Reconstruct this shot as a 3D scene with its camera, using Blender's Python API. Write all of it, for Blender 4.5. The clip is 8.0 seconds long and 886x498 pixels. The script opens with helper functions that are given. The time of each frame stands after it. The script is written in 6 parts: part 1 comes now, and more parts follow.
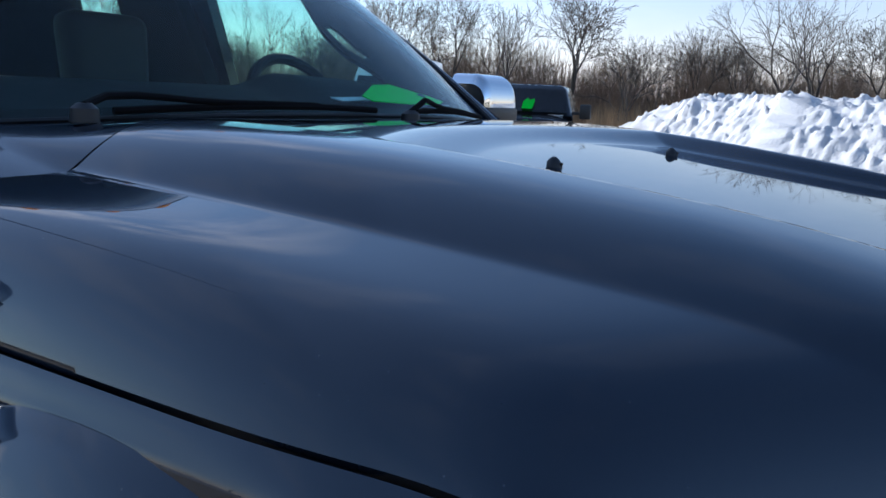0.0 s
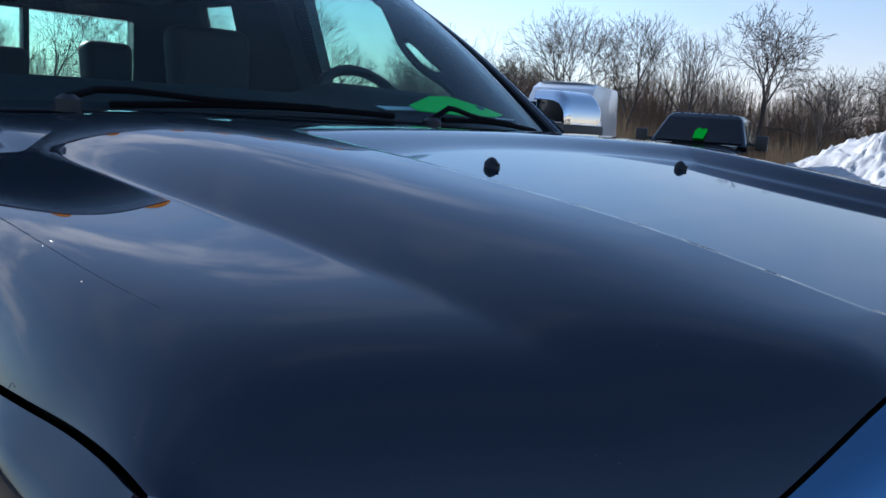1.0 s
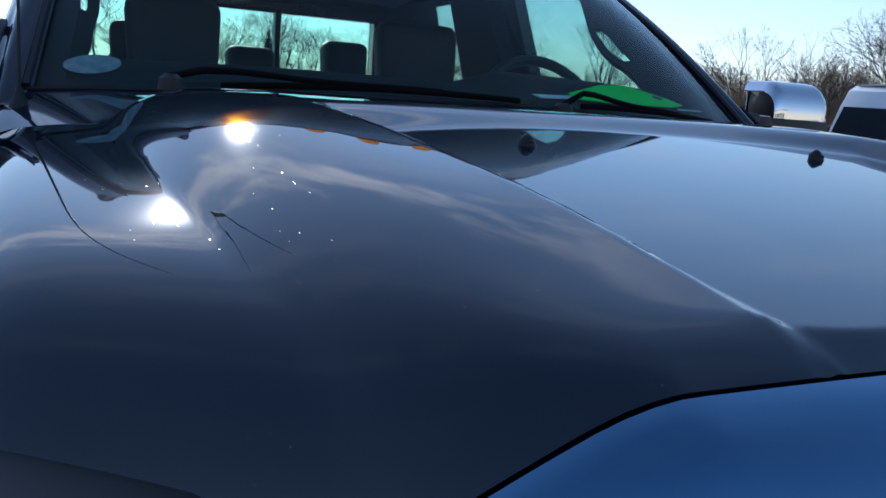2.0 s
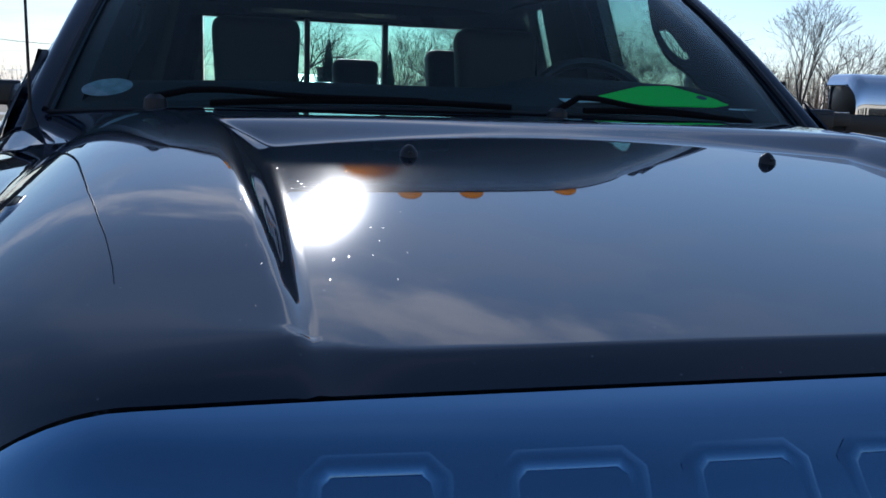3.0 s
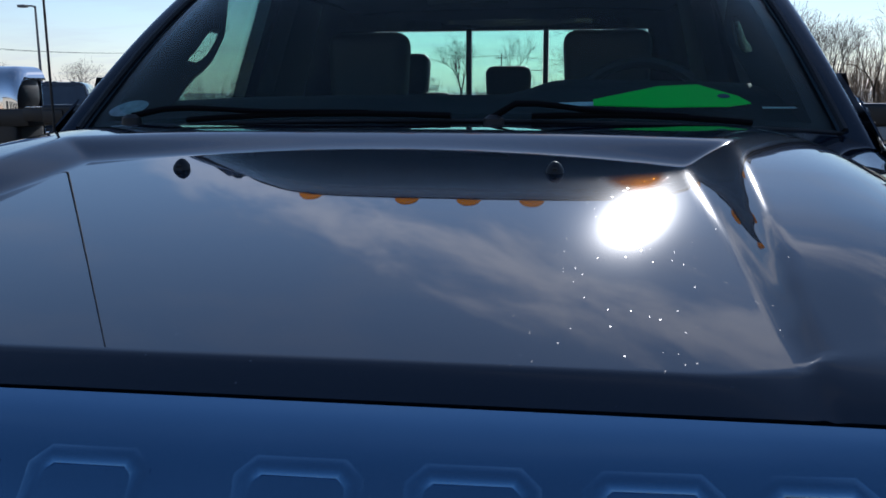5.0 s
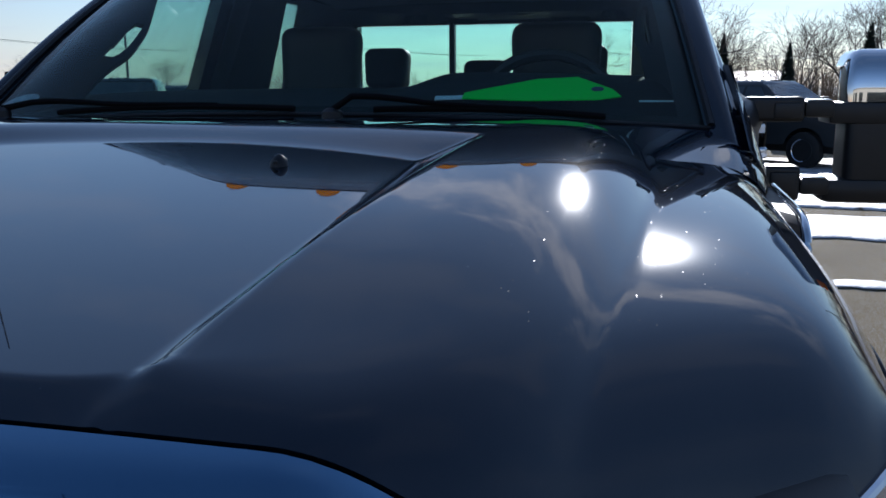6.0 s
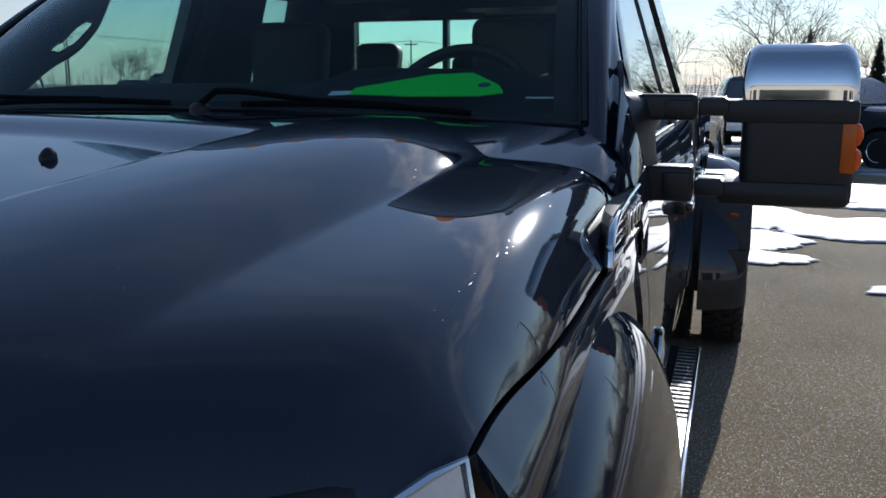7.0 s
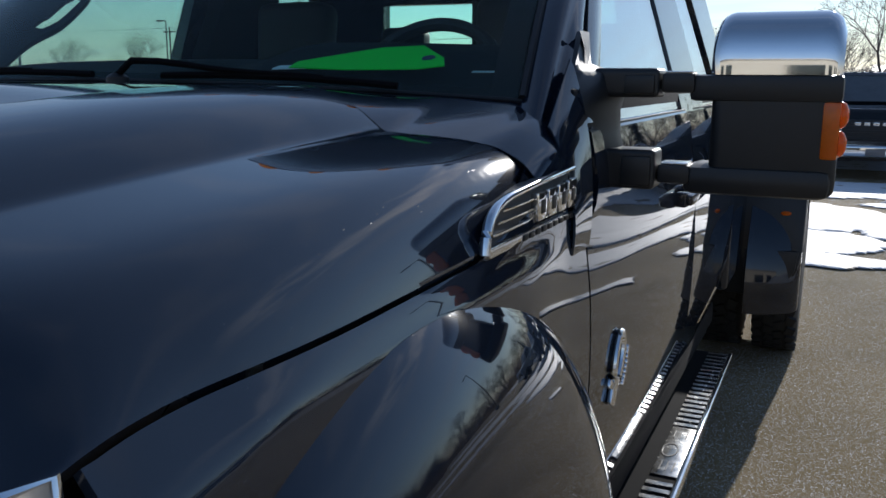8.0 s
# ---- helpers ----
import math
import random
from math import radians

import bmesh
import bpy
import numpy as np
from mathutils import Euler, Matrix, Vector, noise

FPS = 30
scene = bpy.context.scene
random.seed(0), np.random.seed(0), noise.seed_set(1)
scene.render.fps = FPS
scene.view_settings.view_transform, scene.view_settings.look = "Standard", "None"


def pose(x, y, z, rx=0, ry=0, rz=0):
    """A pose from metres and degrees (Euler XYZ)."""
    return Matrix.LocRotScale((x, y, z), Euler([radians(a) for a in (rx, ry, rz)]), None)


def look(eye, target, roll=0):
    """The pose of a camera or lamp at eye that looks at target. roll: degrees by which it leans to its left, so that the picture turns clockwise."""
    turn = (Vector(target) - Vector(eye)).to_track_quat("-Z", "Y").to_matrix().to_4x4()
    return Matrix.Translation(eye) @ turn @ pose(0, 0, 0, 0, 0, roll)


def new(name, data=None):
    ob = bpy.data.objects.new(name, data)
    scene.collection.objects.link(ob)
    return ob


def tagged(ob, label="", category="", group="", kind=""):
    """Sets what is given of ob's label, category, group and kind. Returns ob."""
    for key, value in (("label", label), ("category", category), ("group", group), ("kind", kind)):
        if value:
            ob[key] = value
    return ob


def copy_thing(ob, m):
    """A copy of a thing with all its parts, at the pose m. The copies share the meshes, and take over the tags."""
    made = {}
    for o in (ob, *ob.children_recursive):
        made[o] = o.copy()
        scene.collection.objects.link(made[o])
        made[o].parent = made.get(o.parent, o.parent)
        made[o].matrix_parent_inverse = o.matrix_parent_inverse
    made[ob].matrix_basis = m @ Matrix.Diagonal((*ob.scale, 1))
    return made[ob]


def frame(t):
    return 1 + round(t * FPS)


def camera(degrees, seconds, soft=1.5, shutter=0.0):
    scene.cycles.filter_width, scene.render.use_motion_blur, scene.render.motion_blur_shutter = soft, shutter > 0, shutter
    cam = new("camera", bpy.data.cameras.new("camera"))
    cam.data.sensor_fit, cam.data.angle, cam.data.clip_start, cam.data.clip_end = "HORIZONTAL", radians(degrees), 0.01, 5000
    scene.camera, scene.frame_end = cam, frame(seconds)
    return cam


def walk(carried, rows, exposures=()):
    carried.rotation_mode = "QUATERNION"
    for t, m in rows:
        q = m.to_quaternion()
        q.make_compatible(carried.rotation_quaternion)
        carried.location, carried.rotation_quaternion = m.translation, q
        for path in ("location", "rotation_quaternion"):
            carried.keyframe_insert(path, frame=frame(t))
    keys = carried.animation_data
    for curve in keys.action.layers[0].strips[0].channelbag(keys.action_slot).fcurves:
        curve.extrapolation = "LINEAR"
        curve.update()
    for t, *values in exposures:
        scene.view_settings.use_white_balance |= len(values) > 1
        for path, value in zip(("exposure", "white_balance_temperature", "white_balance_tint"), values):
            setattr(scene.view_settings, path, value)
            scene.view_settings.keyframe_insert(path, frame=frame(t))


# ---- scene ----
# ---------------------------------------------------------------- camera
cam = camera(54.42, 8.0, soft=1.6)
PATH = [
    (0, -1.4214, 0.5070, 1.5133, 80.028, -2.518, -57.053),
    (0.5, -1.3428, 0.3455, 1.4990, 80.919, -3.352, -53.605),
    (1, -1.2026, 0.2282, 1.4914, 81.116, -3.874, -45.054),
    (1.5, -1.0248, 0.1328, 1.4753, 81.063, -4.341, -35.353),
    (1.7, -0.9609, 0.1092, 1.4709, 80.584, -4.428, -30.773),
    (2.8, -0.5598, -0.0518, 1.4922, 79.988, -2.246, -15.543),
    (3, -0.4804, -0.0715, 1.5036, 79.758, -2.073, -12.839),
    (3.2, -0.3948, -0.0824, 1.5108, 79.922, -1.744, -9.602),
    (3.5, -0.2816, -0.0939, 1.5110, 79.930, -0.949, -4.171),
    (4, -0.1317, -0.1523, 1.5239, 79.755, 0.173, 1.937),
    (4.2, -0.0499, -0.1730, 1.5287, 79.804, 0.211, 3.513),
    (5.3, 0.4143, -0.0840, 1.5312, 79.475, 0.291, 9.377),
    (5.5, 0.5153, -0.0528, 1.5333, 79.408, 0.334, 10.527),
    (5.8, 0.6629, -0.0204, 1.5303, 79.281, 0.119, 12.395),
    (6, 0.7397, -0.0081, 1.5217, 79.354, 0.255, 13.182),
    (6.2, 0.8130, -0.0096, 1.5216, 79.189, 0.602, 13.932),
    (6.5, 0.9387, 0.0220, 1.5246, 79.252, 0.149, 15.825),
    (7, 1.1358, 0.1225, 1.5202, 79.090, -0.001, 18.382),
    (7.5, 1.2706, 0.2820, 1.5152, 78.890, -0.101, 20.762),
    (8, 1.3679, 0.3631, 1.4773, 78.787, -0.384, 24.430),
]
walk(cam, [(t, pose(*row)) for t, *row in PATH], exposures=[(0.0, 0.98, 5600, 11), (1.0, 0.72, 5550, 11), (1.7, 0.66, 5550, 11), (3.5, 0.18, 5600, 13), (5.5, 0.08, 5600, 13), (8.0, 0.18, 5950, 11)])

# ---------------------------------------------------------------- daylight
SUN_AZIMUTH, SUN_ELEVATION = 5.5, 21.1   # degrees; azimuth from +y towards +x
world = bpy.data.worlds.new("winter_sky")
scene.world = world
world.use_nodes = True
wn = world.node_tree.nodes
wl = world.node_tree.links
background = wn["Background"]
sky = wn.new("ShaderNodeTexSky")
sky.sky_type = "NISHITA"
sky.sun_disc = False
sky.sun_elevation = radians(SUN_ELEVATION)
sky.sun_rotation = radians(SUN_AZIMUTH)
sky.air_density, sky.dust_density, sky.ozone_density = 1.0, 0.05, 2.0
# thin streaks of high cloud
coords = wn.new("ShaderNodeTexCoord")
split = wn.new("ShaderNodeSeparateXYZ")
wl.new(coords.outputs["Generated"], split.inputs[0])
lift = wn.new("ShaderNodeMath")
lift.operation = "ADD"
lift.inputs[1].default_value = 0.12
wl.new(split.outputs["Z"], lift.inputs[0])
plane_x = wn.new("ShaderNodeMath")
plane_x.operation = "DIVIDE"
plane_y = wn.new("ShaderNodeMath")
plane_y.operation = "DIVIDE"
for node, axis in ((plane_x, "X"), (plane_y, "Y")):
    wl.new(split.outputs[axis], node.inputs[0])
    wl.new(lift.outputs[0], node.inputs[1])
cloud_plane = wn.new("ShaderNodeCombineXYZ")
wl.new(plane_x.outputs[0], cloud_plane.inputs[0])
wl.new(plane_y.outputs[0], cloud_plane.inputs[1])
cloud_map = wn.new("ShaderNodeMapping")
cloud_map.inputs["Scale"].default_value = (0.75, 1.5, 1.0)
cloud_map.inputs["Rotation"].default_value = (0, 0, radians(-24))
cloud_map.inputs["Location"].default_value = (0.35, 0.1, 0.0)
wl.new(cloud_plane.outputs[0], cloud_map.inputs[0])
cloud_noise = wn.new("ShaderNodeTexNoise")
cloud_noise.inputs["Scale"].default_value = 1.9
cloud_noise.inputs["Detail"].default_value = 6.0
cloud_noise.inputs["Roughness"].default_value = 0.55
cloud_noise.inputs["Distortion"].default_value = 0.15
wl.new(cloud_map.outputs[0], cloud_noise.inputs["Vector"])
cloud_ramp = wn.new("ShaderNodeValToRGB")
cloud_ramp.color_ramp.elements[0].position = 0.49
cloud_ramp.color_ramp.elements[0].color = (0.03, 0.03, 0.03, 1)
cloud_ramp.color_ramp.elements[1].position = 0.64
cloud_ramp.color_ramp.elements[1].color = (0.20, 0.20, 0.20, 1)
wl.new(cloud_noise.outputs["Fac"], cloud_ramp.inputs[0])
cloud_mix = wn.new("ShaderNodeMixRGB")
cloud_mix.inputs[2].default_value = (5.1, 5.2, 5.7, 1)
# pale haze that thins out with height
above = wn.new("ShaderNodeMath")
above.operation = "SUBTRACT"
above.use_clamp = True
above.inputs[0].default_value = 1.0
wl.new(split.outputs["Z"], above.inputs[1])
haze_fall = wn.new("ShaderNodeMath")
haze_fall.operation = "POWER"
haze_fall.inputs[1].default_value = 13.0
wl.new(above.outputs[0], haze_fall.inputs[0])
haze_part = wn.new("ShaderNodeMath")
haze_part.operation = "MULTIPLY"
haze_part.inputs[1].default_value = 0.60
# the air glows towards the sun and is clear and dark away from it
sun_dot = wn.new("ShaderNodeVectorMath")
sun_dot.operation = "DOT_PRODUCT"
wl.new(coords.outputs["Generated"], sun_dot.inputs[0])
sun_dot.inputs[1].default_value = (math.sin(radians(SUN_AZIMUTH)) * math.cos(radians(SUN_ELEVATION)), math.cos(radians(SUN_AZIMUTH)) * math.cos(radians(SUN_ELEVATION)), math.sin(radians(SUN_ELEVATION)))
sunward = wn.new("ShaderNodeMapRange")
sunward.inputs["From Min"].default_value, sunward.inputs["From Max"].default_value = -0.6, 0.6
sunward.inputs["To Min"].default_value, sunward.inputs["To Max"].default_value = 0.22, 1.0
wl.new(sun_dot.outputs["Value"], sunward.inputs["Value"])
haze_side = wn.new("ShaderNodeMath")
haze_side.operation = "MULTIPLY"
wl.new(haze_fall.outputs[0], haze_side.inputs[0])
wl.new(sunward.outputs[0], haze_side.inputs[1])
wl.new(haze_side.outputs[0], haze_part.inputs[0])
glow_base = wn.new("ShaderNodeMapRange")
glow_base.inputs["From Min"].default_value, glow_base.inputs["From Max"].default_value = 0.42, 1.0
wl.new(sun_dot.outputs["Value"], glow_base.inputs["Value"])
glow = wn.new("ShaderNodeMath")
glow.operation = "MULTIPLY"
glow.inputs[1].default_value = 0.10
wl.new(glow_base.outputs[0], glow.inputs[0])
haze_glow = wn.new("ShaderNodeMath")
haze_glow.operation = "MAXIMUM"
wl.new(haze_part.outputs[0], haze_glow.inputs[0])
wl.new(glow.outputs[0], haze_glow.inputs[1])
veil = wn.new("ShaderNodeMath")
veil.operation = "ADD"
veil.use_clamp = True
wl.new(haze_glow.outputs[0], veil.inputs[0])
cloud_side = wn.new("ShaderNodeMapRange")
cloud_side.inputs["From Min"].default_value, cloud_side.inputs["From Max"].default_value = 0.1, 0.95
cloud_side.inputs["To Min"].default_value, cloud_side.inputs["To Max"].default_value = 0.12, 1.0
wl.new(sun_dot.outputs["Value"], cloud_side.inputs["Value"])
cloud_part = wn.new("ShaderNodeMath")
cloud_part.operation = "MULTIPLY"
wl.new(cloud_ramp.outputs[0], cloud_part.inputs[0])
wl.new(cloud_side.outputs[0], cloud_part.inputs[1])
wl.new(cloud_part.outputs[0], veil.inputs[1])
# one ragged streak of cloud that passes over the sun
streak_at = wn.new("ShaderNodeVectorMath")
streak_at.operation = "DOT_PRODUCT"
streak_at.inputs[1].default_value = (0.485, 0.875, 0.0)
wl.new(cloud_plane.outputs[0], streak_at.inputs[0])
rag_map = wn.new("ShaderNodeMapping")
rag_map.vector_type = "TEXTURE"
rag_map.inputs["Rotation"].default_value = (0, 0, radians(-38))
rag_map.inputs["Scale"].default_value = (1.0, 0.45, 1.0)
wl.new(cloud_plane.outputs[0], rag_map.inputs[0])
rag = wn.new("ShaderNodeTexNoise")
rag.inputs["Scale"].default_value = 2.6
rag.inputs["Detail"].default_value = 9.0
rag.inputs["Roughness"].default_value = 0.62
rag.inputs["Distortion"].default_value = 0.3
wl.new(rag_map.outputs[0], rag.inputs["Vector"])
streak_off = wn.new("ShaderNodeMath")
streak_off.operation = "SUBTRACT"
streak_off.inputs[1].default_value = 1.43
wl.new(streak_at.outputs["Value"], streak_off.inputs[0])
streak_far = wn.new("ShaderNodeMath")
streak_far.operation = "ABSOLUTE"
wl.new(streak_off.outputs[0], streak_far.inputs[0])
streak_body = wn.new("ShaderNodeMapRange")
streak_body.interpolation_type = "SMOOTHSTEP"
streak_body.inputs["From Min"].default_value, streak_body.inputs["From Max"].default_value = 0.0, 0.36
streak_body.inputs["To Min"].default_value, streak_body.inputs["To Max"].default_value = 0.16, -0.22
wl.new(streak_far.outputs[0], streak_body.inputs["Value"])
streak_sum = wn.new("ShaderNodeMath")
streak_sum.operation = "ADD"
wl.new(rag.outputs["Fac"], streak_sum.inputs[0])
wl.new(streak_body.outputs[0], streak_sum.inputs[1])
streak = wn.new("ShaderNodeMapRange")
streak.interpolation_type = "SMOOTHSTEP"
streak.inputs["From Min"].default_value, streak.inputs["From Max"].default_value = 0.47, 0.80
streak.inputs["To Min"].default_value, streak.inputs["To Max"].default_value = 0.0, 1.0
wl.new(streak_sum.outputs[0], streak.inputs["Value"])
streak_near = wn.new("ShaderNodeMapRange")
streak_near.inputs["From Min"].default_value, streak_near.inputs["From Max"].default_value = 0.75, 0.97
wl.new(sun_dot.outputs["Value"], streak_near.inputs["Value"])
streak_part = wn.new("ShaderNodeMath")
streak_part.operation = "MULTIPLY"
wl.new(streak.outputs[0], streak_part.inputs[0])
wl.new(streak_near.outputs[0], streak_part.inputs[1])
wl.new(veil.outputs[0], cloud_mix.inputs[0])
lit_cloud = wn.new("ShaderNodeMixRGB")
lit_cloud.inputs[2].default_value = (7.6, 7.8, 8.5, 1)
wl.new(streak_part.outputs[0], lit_cloud.inputs[0])
wl.new(cloud_mix.outputs[0], lit_cloud.inputs[1])
# a thin grey-white sheet of cloud low in the sky, away from the sun
low_sky = wn.new("ShaderNodeMath")
low_sky.operation = "POWER"
low_sky.inputs[1].default_value = 3.0
wl.new(above.outputs[0], low_sky.inputs[0])
off_sun = wn.new("ShaderNodeMapRange")
off_sun.interpolation_type = "SMOOTHSTEP"
off_sun.inputs["From Min"].default_value, off_sun.inputs["From Max"].default_value = 0.45, 0.85
off_sun.inputs["To Min"].default_value, off_sun.inputs["To Max"].default_value = 1.0, 0.0
wl.new(sun_dot.outputs["Value"], off_sun.inputs["Value"])
sheet_part = wn.new("ShaderNodeMath")
sheet_part.operation = "MULTIPLY"
wl.new(low_sky.outputs[0], sheet_part.inputs[0])
wl.new(off_sun.outputs[0], sheet_part.inputs[1])
cloud_sheet = wn.new("ShaderNodeMixRGB")
cloud_sheet.blend_type = "MULTIPLY"
cloud_sheet.inputs[2].default_value = (0.83, 0.63, 0.61, 1)
wl.new(sheet_part.outputs[0], cloud_sheet.inputs[0])
wl.new(sky.outputs[0], cloud_sheet.inputs[1])
wl.new(cloud_sheet.outputs[0], cloud_mix.inputs[1])
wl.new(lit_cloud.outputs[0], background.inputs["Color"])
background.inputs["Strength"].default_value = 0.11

sun_data = bpy.data.lights.new("sun", "SUN")
sun_data.energy = 3.8
sun_data.angle = radians(0.55)
sun_data.color = (1.0, 0.93, 0.82)
sun = new("sun", sun_data)
sa, se = radians(SUN_AZIMUTH), radians(SUN_ELEVATION)
sun_way = Vector((math.sin(sa) * math.cos(se), math.cos(sa) * math.cos(se), math.sin(se)))
sun.matrix_world = look(sun_way * 60, (0, 0, 0))


# ---------------------------------------------------------------- materials
def material(name, colour, rough=0.5, metal=0.0, vary=0.12, scale=6.0, bump=0.0, bump_scale=60.0, coat=0.0, spec=0.5,
             rough_vary=0.0, random_object=0.0, second=None, second_at=(0.5, 0.62), second_scale=1.5):
    """A surface with grain at two scales, optional relief and blotches of a second colour."""
    m = bpy.data.materials.new(name)
    m.use_nodes = True
    n, l = m.node_tree.nodes, m.node_tree.links
    b = n["Principled BSDF"]
    b.inputs["Roughness"].default_value = rough
    b.inputs["Metallic"].default_value = metal
    b.inputs["Specular IOR Level"].default_value = spec
    b.inputs["Coat Weight"].default_value = coat
    b.inputs["Coat Roughness"].default_value = 0.02
    tc = n.new("ShaderNodeTexCoord")
    base = n.new("ShaderNodeRGB")
    base.outputs[0].default_value = (*colour, 1)
    out = base.outputs[0]
    if second:
        blot = n.new("ShaderNodeTexNoise")
        blot.inputs["Scale"].default_value = second_scale
        blot.inputs["Detail"].default_value = 6
        l.new(tc.outputs["Object"], blot.inputs["Vector"])
        edge = n.new("ShaderNodeMapRange")
        edge.inputs["From Min"].default_value, edge.inputs["From Max"].default_value = second_at
        l.new(blot.outputs["Fac"], edge.inputs["Value"])
        mix = n.new("ShaderNodeMixRGB")
        mix.inputs[2].default_value = (*second, 1)
        l.new(edge.outputs[0], mix.inputs[0])
        l.new(out, mix.inputs[1])
        out = mix.outputs[0]
    if vary:
        grain = n.new("ShaderNodeTexNoise")
        grain.inputs["Scale"].default_value = scale
        grain.inputs["Detail"].default_value = 8
        grain.inputs["Roughness"].default_value = 0.65
        l.new(tc.outputs["Object"], grain.inputs["Vector"])
        span = n.new("ShaderNodeMapRange")
        span.inputs["From Min"].default_value, span.inputs["From Max"].default_value = 0.25, 0.75
        span.inputs["To Min"].default_value, span.inputs["To Max"].default_value = 1 - vary, 1 + vary
        l.new(grain.outputs["Fac"], span.inputs["Value"])
        value = span.outputs[0]
        if random_object:
            info = n.new("ShaderNodeObjectInfo")
            r = n.new("ShaderNodeMapRange")
            r.inputs["To Min"].default_value, r.inputs["To Max"].default_value = 1 - random_object, 1 + random_object
            l.new(info.outputs["Random"], r.inputs["Value"])
            times = n.new("ShaderNodeMath")
            times.operation = "MULTIPLY"
            l.new(value, times.inputs[0])
            l.new(r.outputs[0], times.inputs[1])
            value = times.outputs[0]
        scaled = n.new("ShaderNodeVectorMath")
        scaled.operation = "SCALE"
        l.new(out, scaled.inputs[0])
        l.new(value, scaled.inputs["Scale"])
        out = scaled.outputs[0]
        if rough_vary:
            rr = n.new("ShaderNodeMapRange")
            rr.inputs["From Min"].default_value, rr.inputs["From Max"].default_value = 0.3, 0.7
            rr.inputs["To Min"].default_value = max(0.0, rough - rough_vary)
            rr.inputs["To Max"].default_value = min(1.0, rough + rough_vary)
            l.new(grain.outputs["Fac"], rr.inputs["Value"])
            l.new(rr.outputs[0], b.inputs["Roughness"])
    l.new(out, b.inputs["Base Color"])
    if bump:
        relief = n.new("ShaderNodeTexNoise")
        relief.inputs["Scale"].default_value = bump_scale
        relief.inputs["Detail"].default_value = 5
        l.new(tc.outputs["Object"], relief.inputs["Vector"])
        bn = n.new("ShaderNodeBump")
        bn.inputs["Strength"].default_value = bump
        bn.inputs["Distance"].default_value = 0.01
        l.new(relief.outputs["Fac"], bn.inputs["Height"])
        l.new(bn.outputs[0], b.inputs["Normal"])
    return m


def paint(name, colour, dirt=1.0, swirl=0.0):
    """Clear-coated car paint: a dark base under a sharp coat, with dust specks and water marks."""
    m = bpy.data.materials.new(name)
    m.use_nodes = True
    n, l = m.node_tree.nodes, m.node_tree.links
    b = n["Principled BSDF"]
    tc = n.new("ShaderNodeTexCoord")
    b.inputs["Roughness"].default_value = 0.3
    b.inputs["Specular IOR Level"].default_value = 0.0
    b.inputs["Coat Weight"].default_value = 1.0
    b.inputs["Coat Roughness"].default_value = 0.012
    b.inputs["Coat IOR"].default_value = 1.5
    specks = n.new("ShaderNodeTexVoronoi")
    specks.inputs["Scale"].default_value = 55.0
    specks.inputs["Randomness"].default_value = 1.0
    l.new(tc.outputs["Object"], specks.inputs["Vector"])
    dot = n.new("ShaderNodeMapRange")
    dot.inputs["From Min"].default_value, dot.inputs["From Max"].default_value = 0.035, 0.06
    dot.inputs["To Min"].default_value, dot.inputs["To Max"].default_value = 1.0, 0.0
    l.new(specks.outputs["Distance"], dot.inputs["Value"])
    patch = n.new("ShaderNodeTexNoise")
    patch.inputs["Scale"].default_value = 3.5
    patch.inputs["Detail"].default_value = 4
    l.new(tc.outputs["Object"], patch.inputs["Vector"])
    where = n.new("ShaderNodeMapRange")
    where.inputs["From Min"].default_value, where.inputs["From Max"].default_value = 0.5, 0.66
    l.new(patch.outputs["Fac"], where.inputs["Value"])
    both = n.new("ShaderNodeMath")
    both.operation = "MULTIPLY"
    l.new(dot.outputs[0], both.inputs[0])
    l.new(where.outputs[0], both.inputs[1])
    amount = n.new("ShaderNodeMath")
    amount.operation = "MULTIPLY"
    amount.inputs[1].default_value = 0.35 * dirt
    l.new(both.outputs[0], amount.inputs[0])
    mix = n.new("ShaderNodeMixRGB")
    mix.inputs[1].default_value = (*colour, 1)
    mix.inputs[2].default_value = (0.25, 0.26, 0.28, 1)
    l.new(amount.outputs[0], mix.inputs[0])
    l.new(mix.outputs[0], b.inputs["Base Color"])
    film = n.new("ShaderNodeTexNoise")
    film.inputs["Scale"].default_value = 9.0
    film.inputs["Detail"].default_value = 8
    l.new(tc.outputs["Object"], film.inputs["Vector"])
    haze = n.new("ShaderNodeMapRange")
    haze.inputs["From Min"].default_value, haze.inputs["From Max"].default_value = 0.3, 0.75
    haze.inputs["To Min"].default_value, haze.inputs["To Max"].default_value = 0.012, 0.020
    l.new(film.outputs["Fac"], haze.inputs["Value"])
    # short fine scratches and dried droplets that break up the gloss
    stretch = n.new("ShaderNodeMapping")
    stretch.inputs["Scale"].default_value = (1.0, 0.28, 1.0)
    stretch.inputs["Rotation"].default_value = (0, 0, 0.35)
    l.new(tc.outputs["Object"], stretch.inputs["Vector"])
    warp = n.new("ShaderNodeVectorMath")
    warp.operation = "MULTIPLY_ADD"
    warp.inputs[1].default_value = (0.05, 0.05, 0.0)
    l.new(film.outputs["Color"], warp.inputs[0])
    l.new(stretch.outputs[0], warp.inputs[2])
    marks = n.new("ShaderNodeTexVoronoi")
    marks.inputs["Scale"].default_value = 170.0
    l.new(warp.outputs[0], marks.inputs["Vector"])
    scratch = n.new("ShaderNodeMapRange")
    scratch.inputs["From Min"].default_value, scratch.inputs["From Max"].default_value = 0.07, 0.12
    scratch.inputs["To Min"].default_value, scratch.inputs["To Max"].default_value = 1.0, 0.0
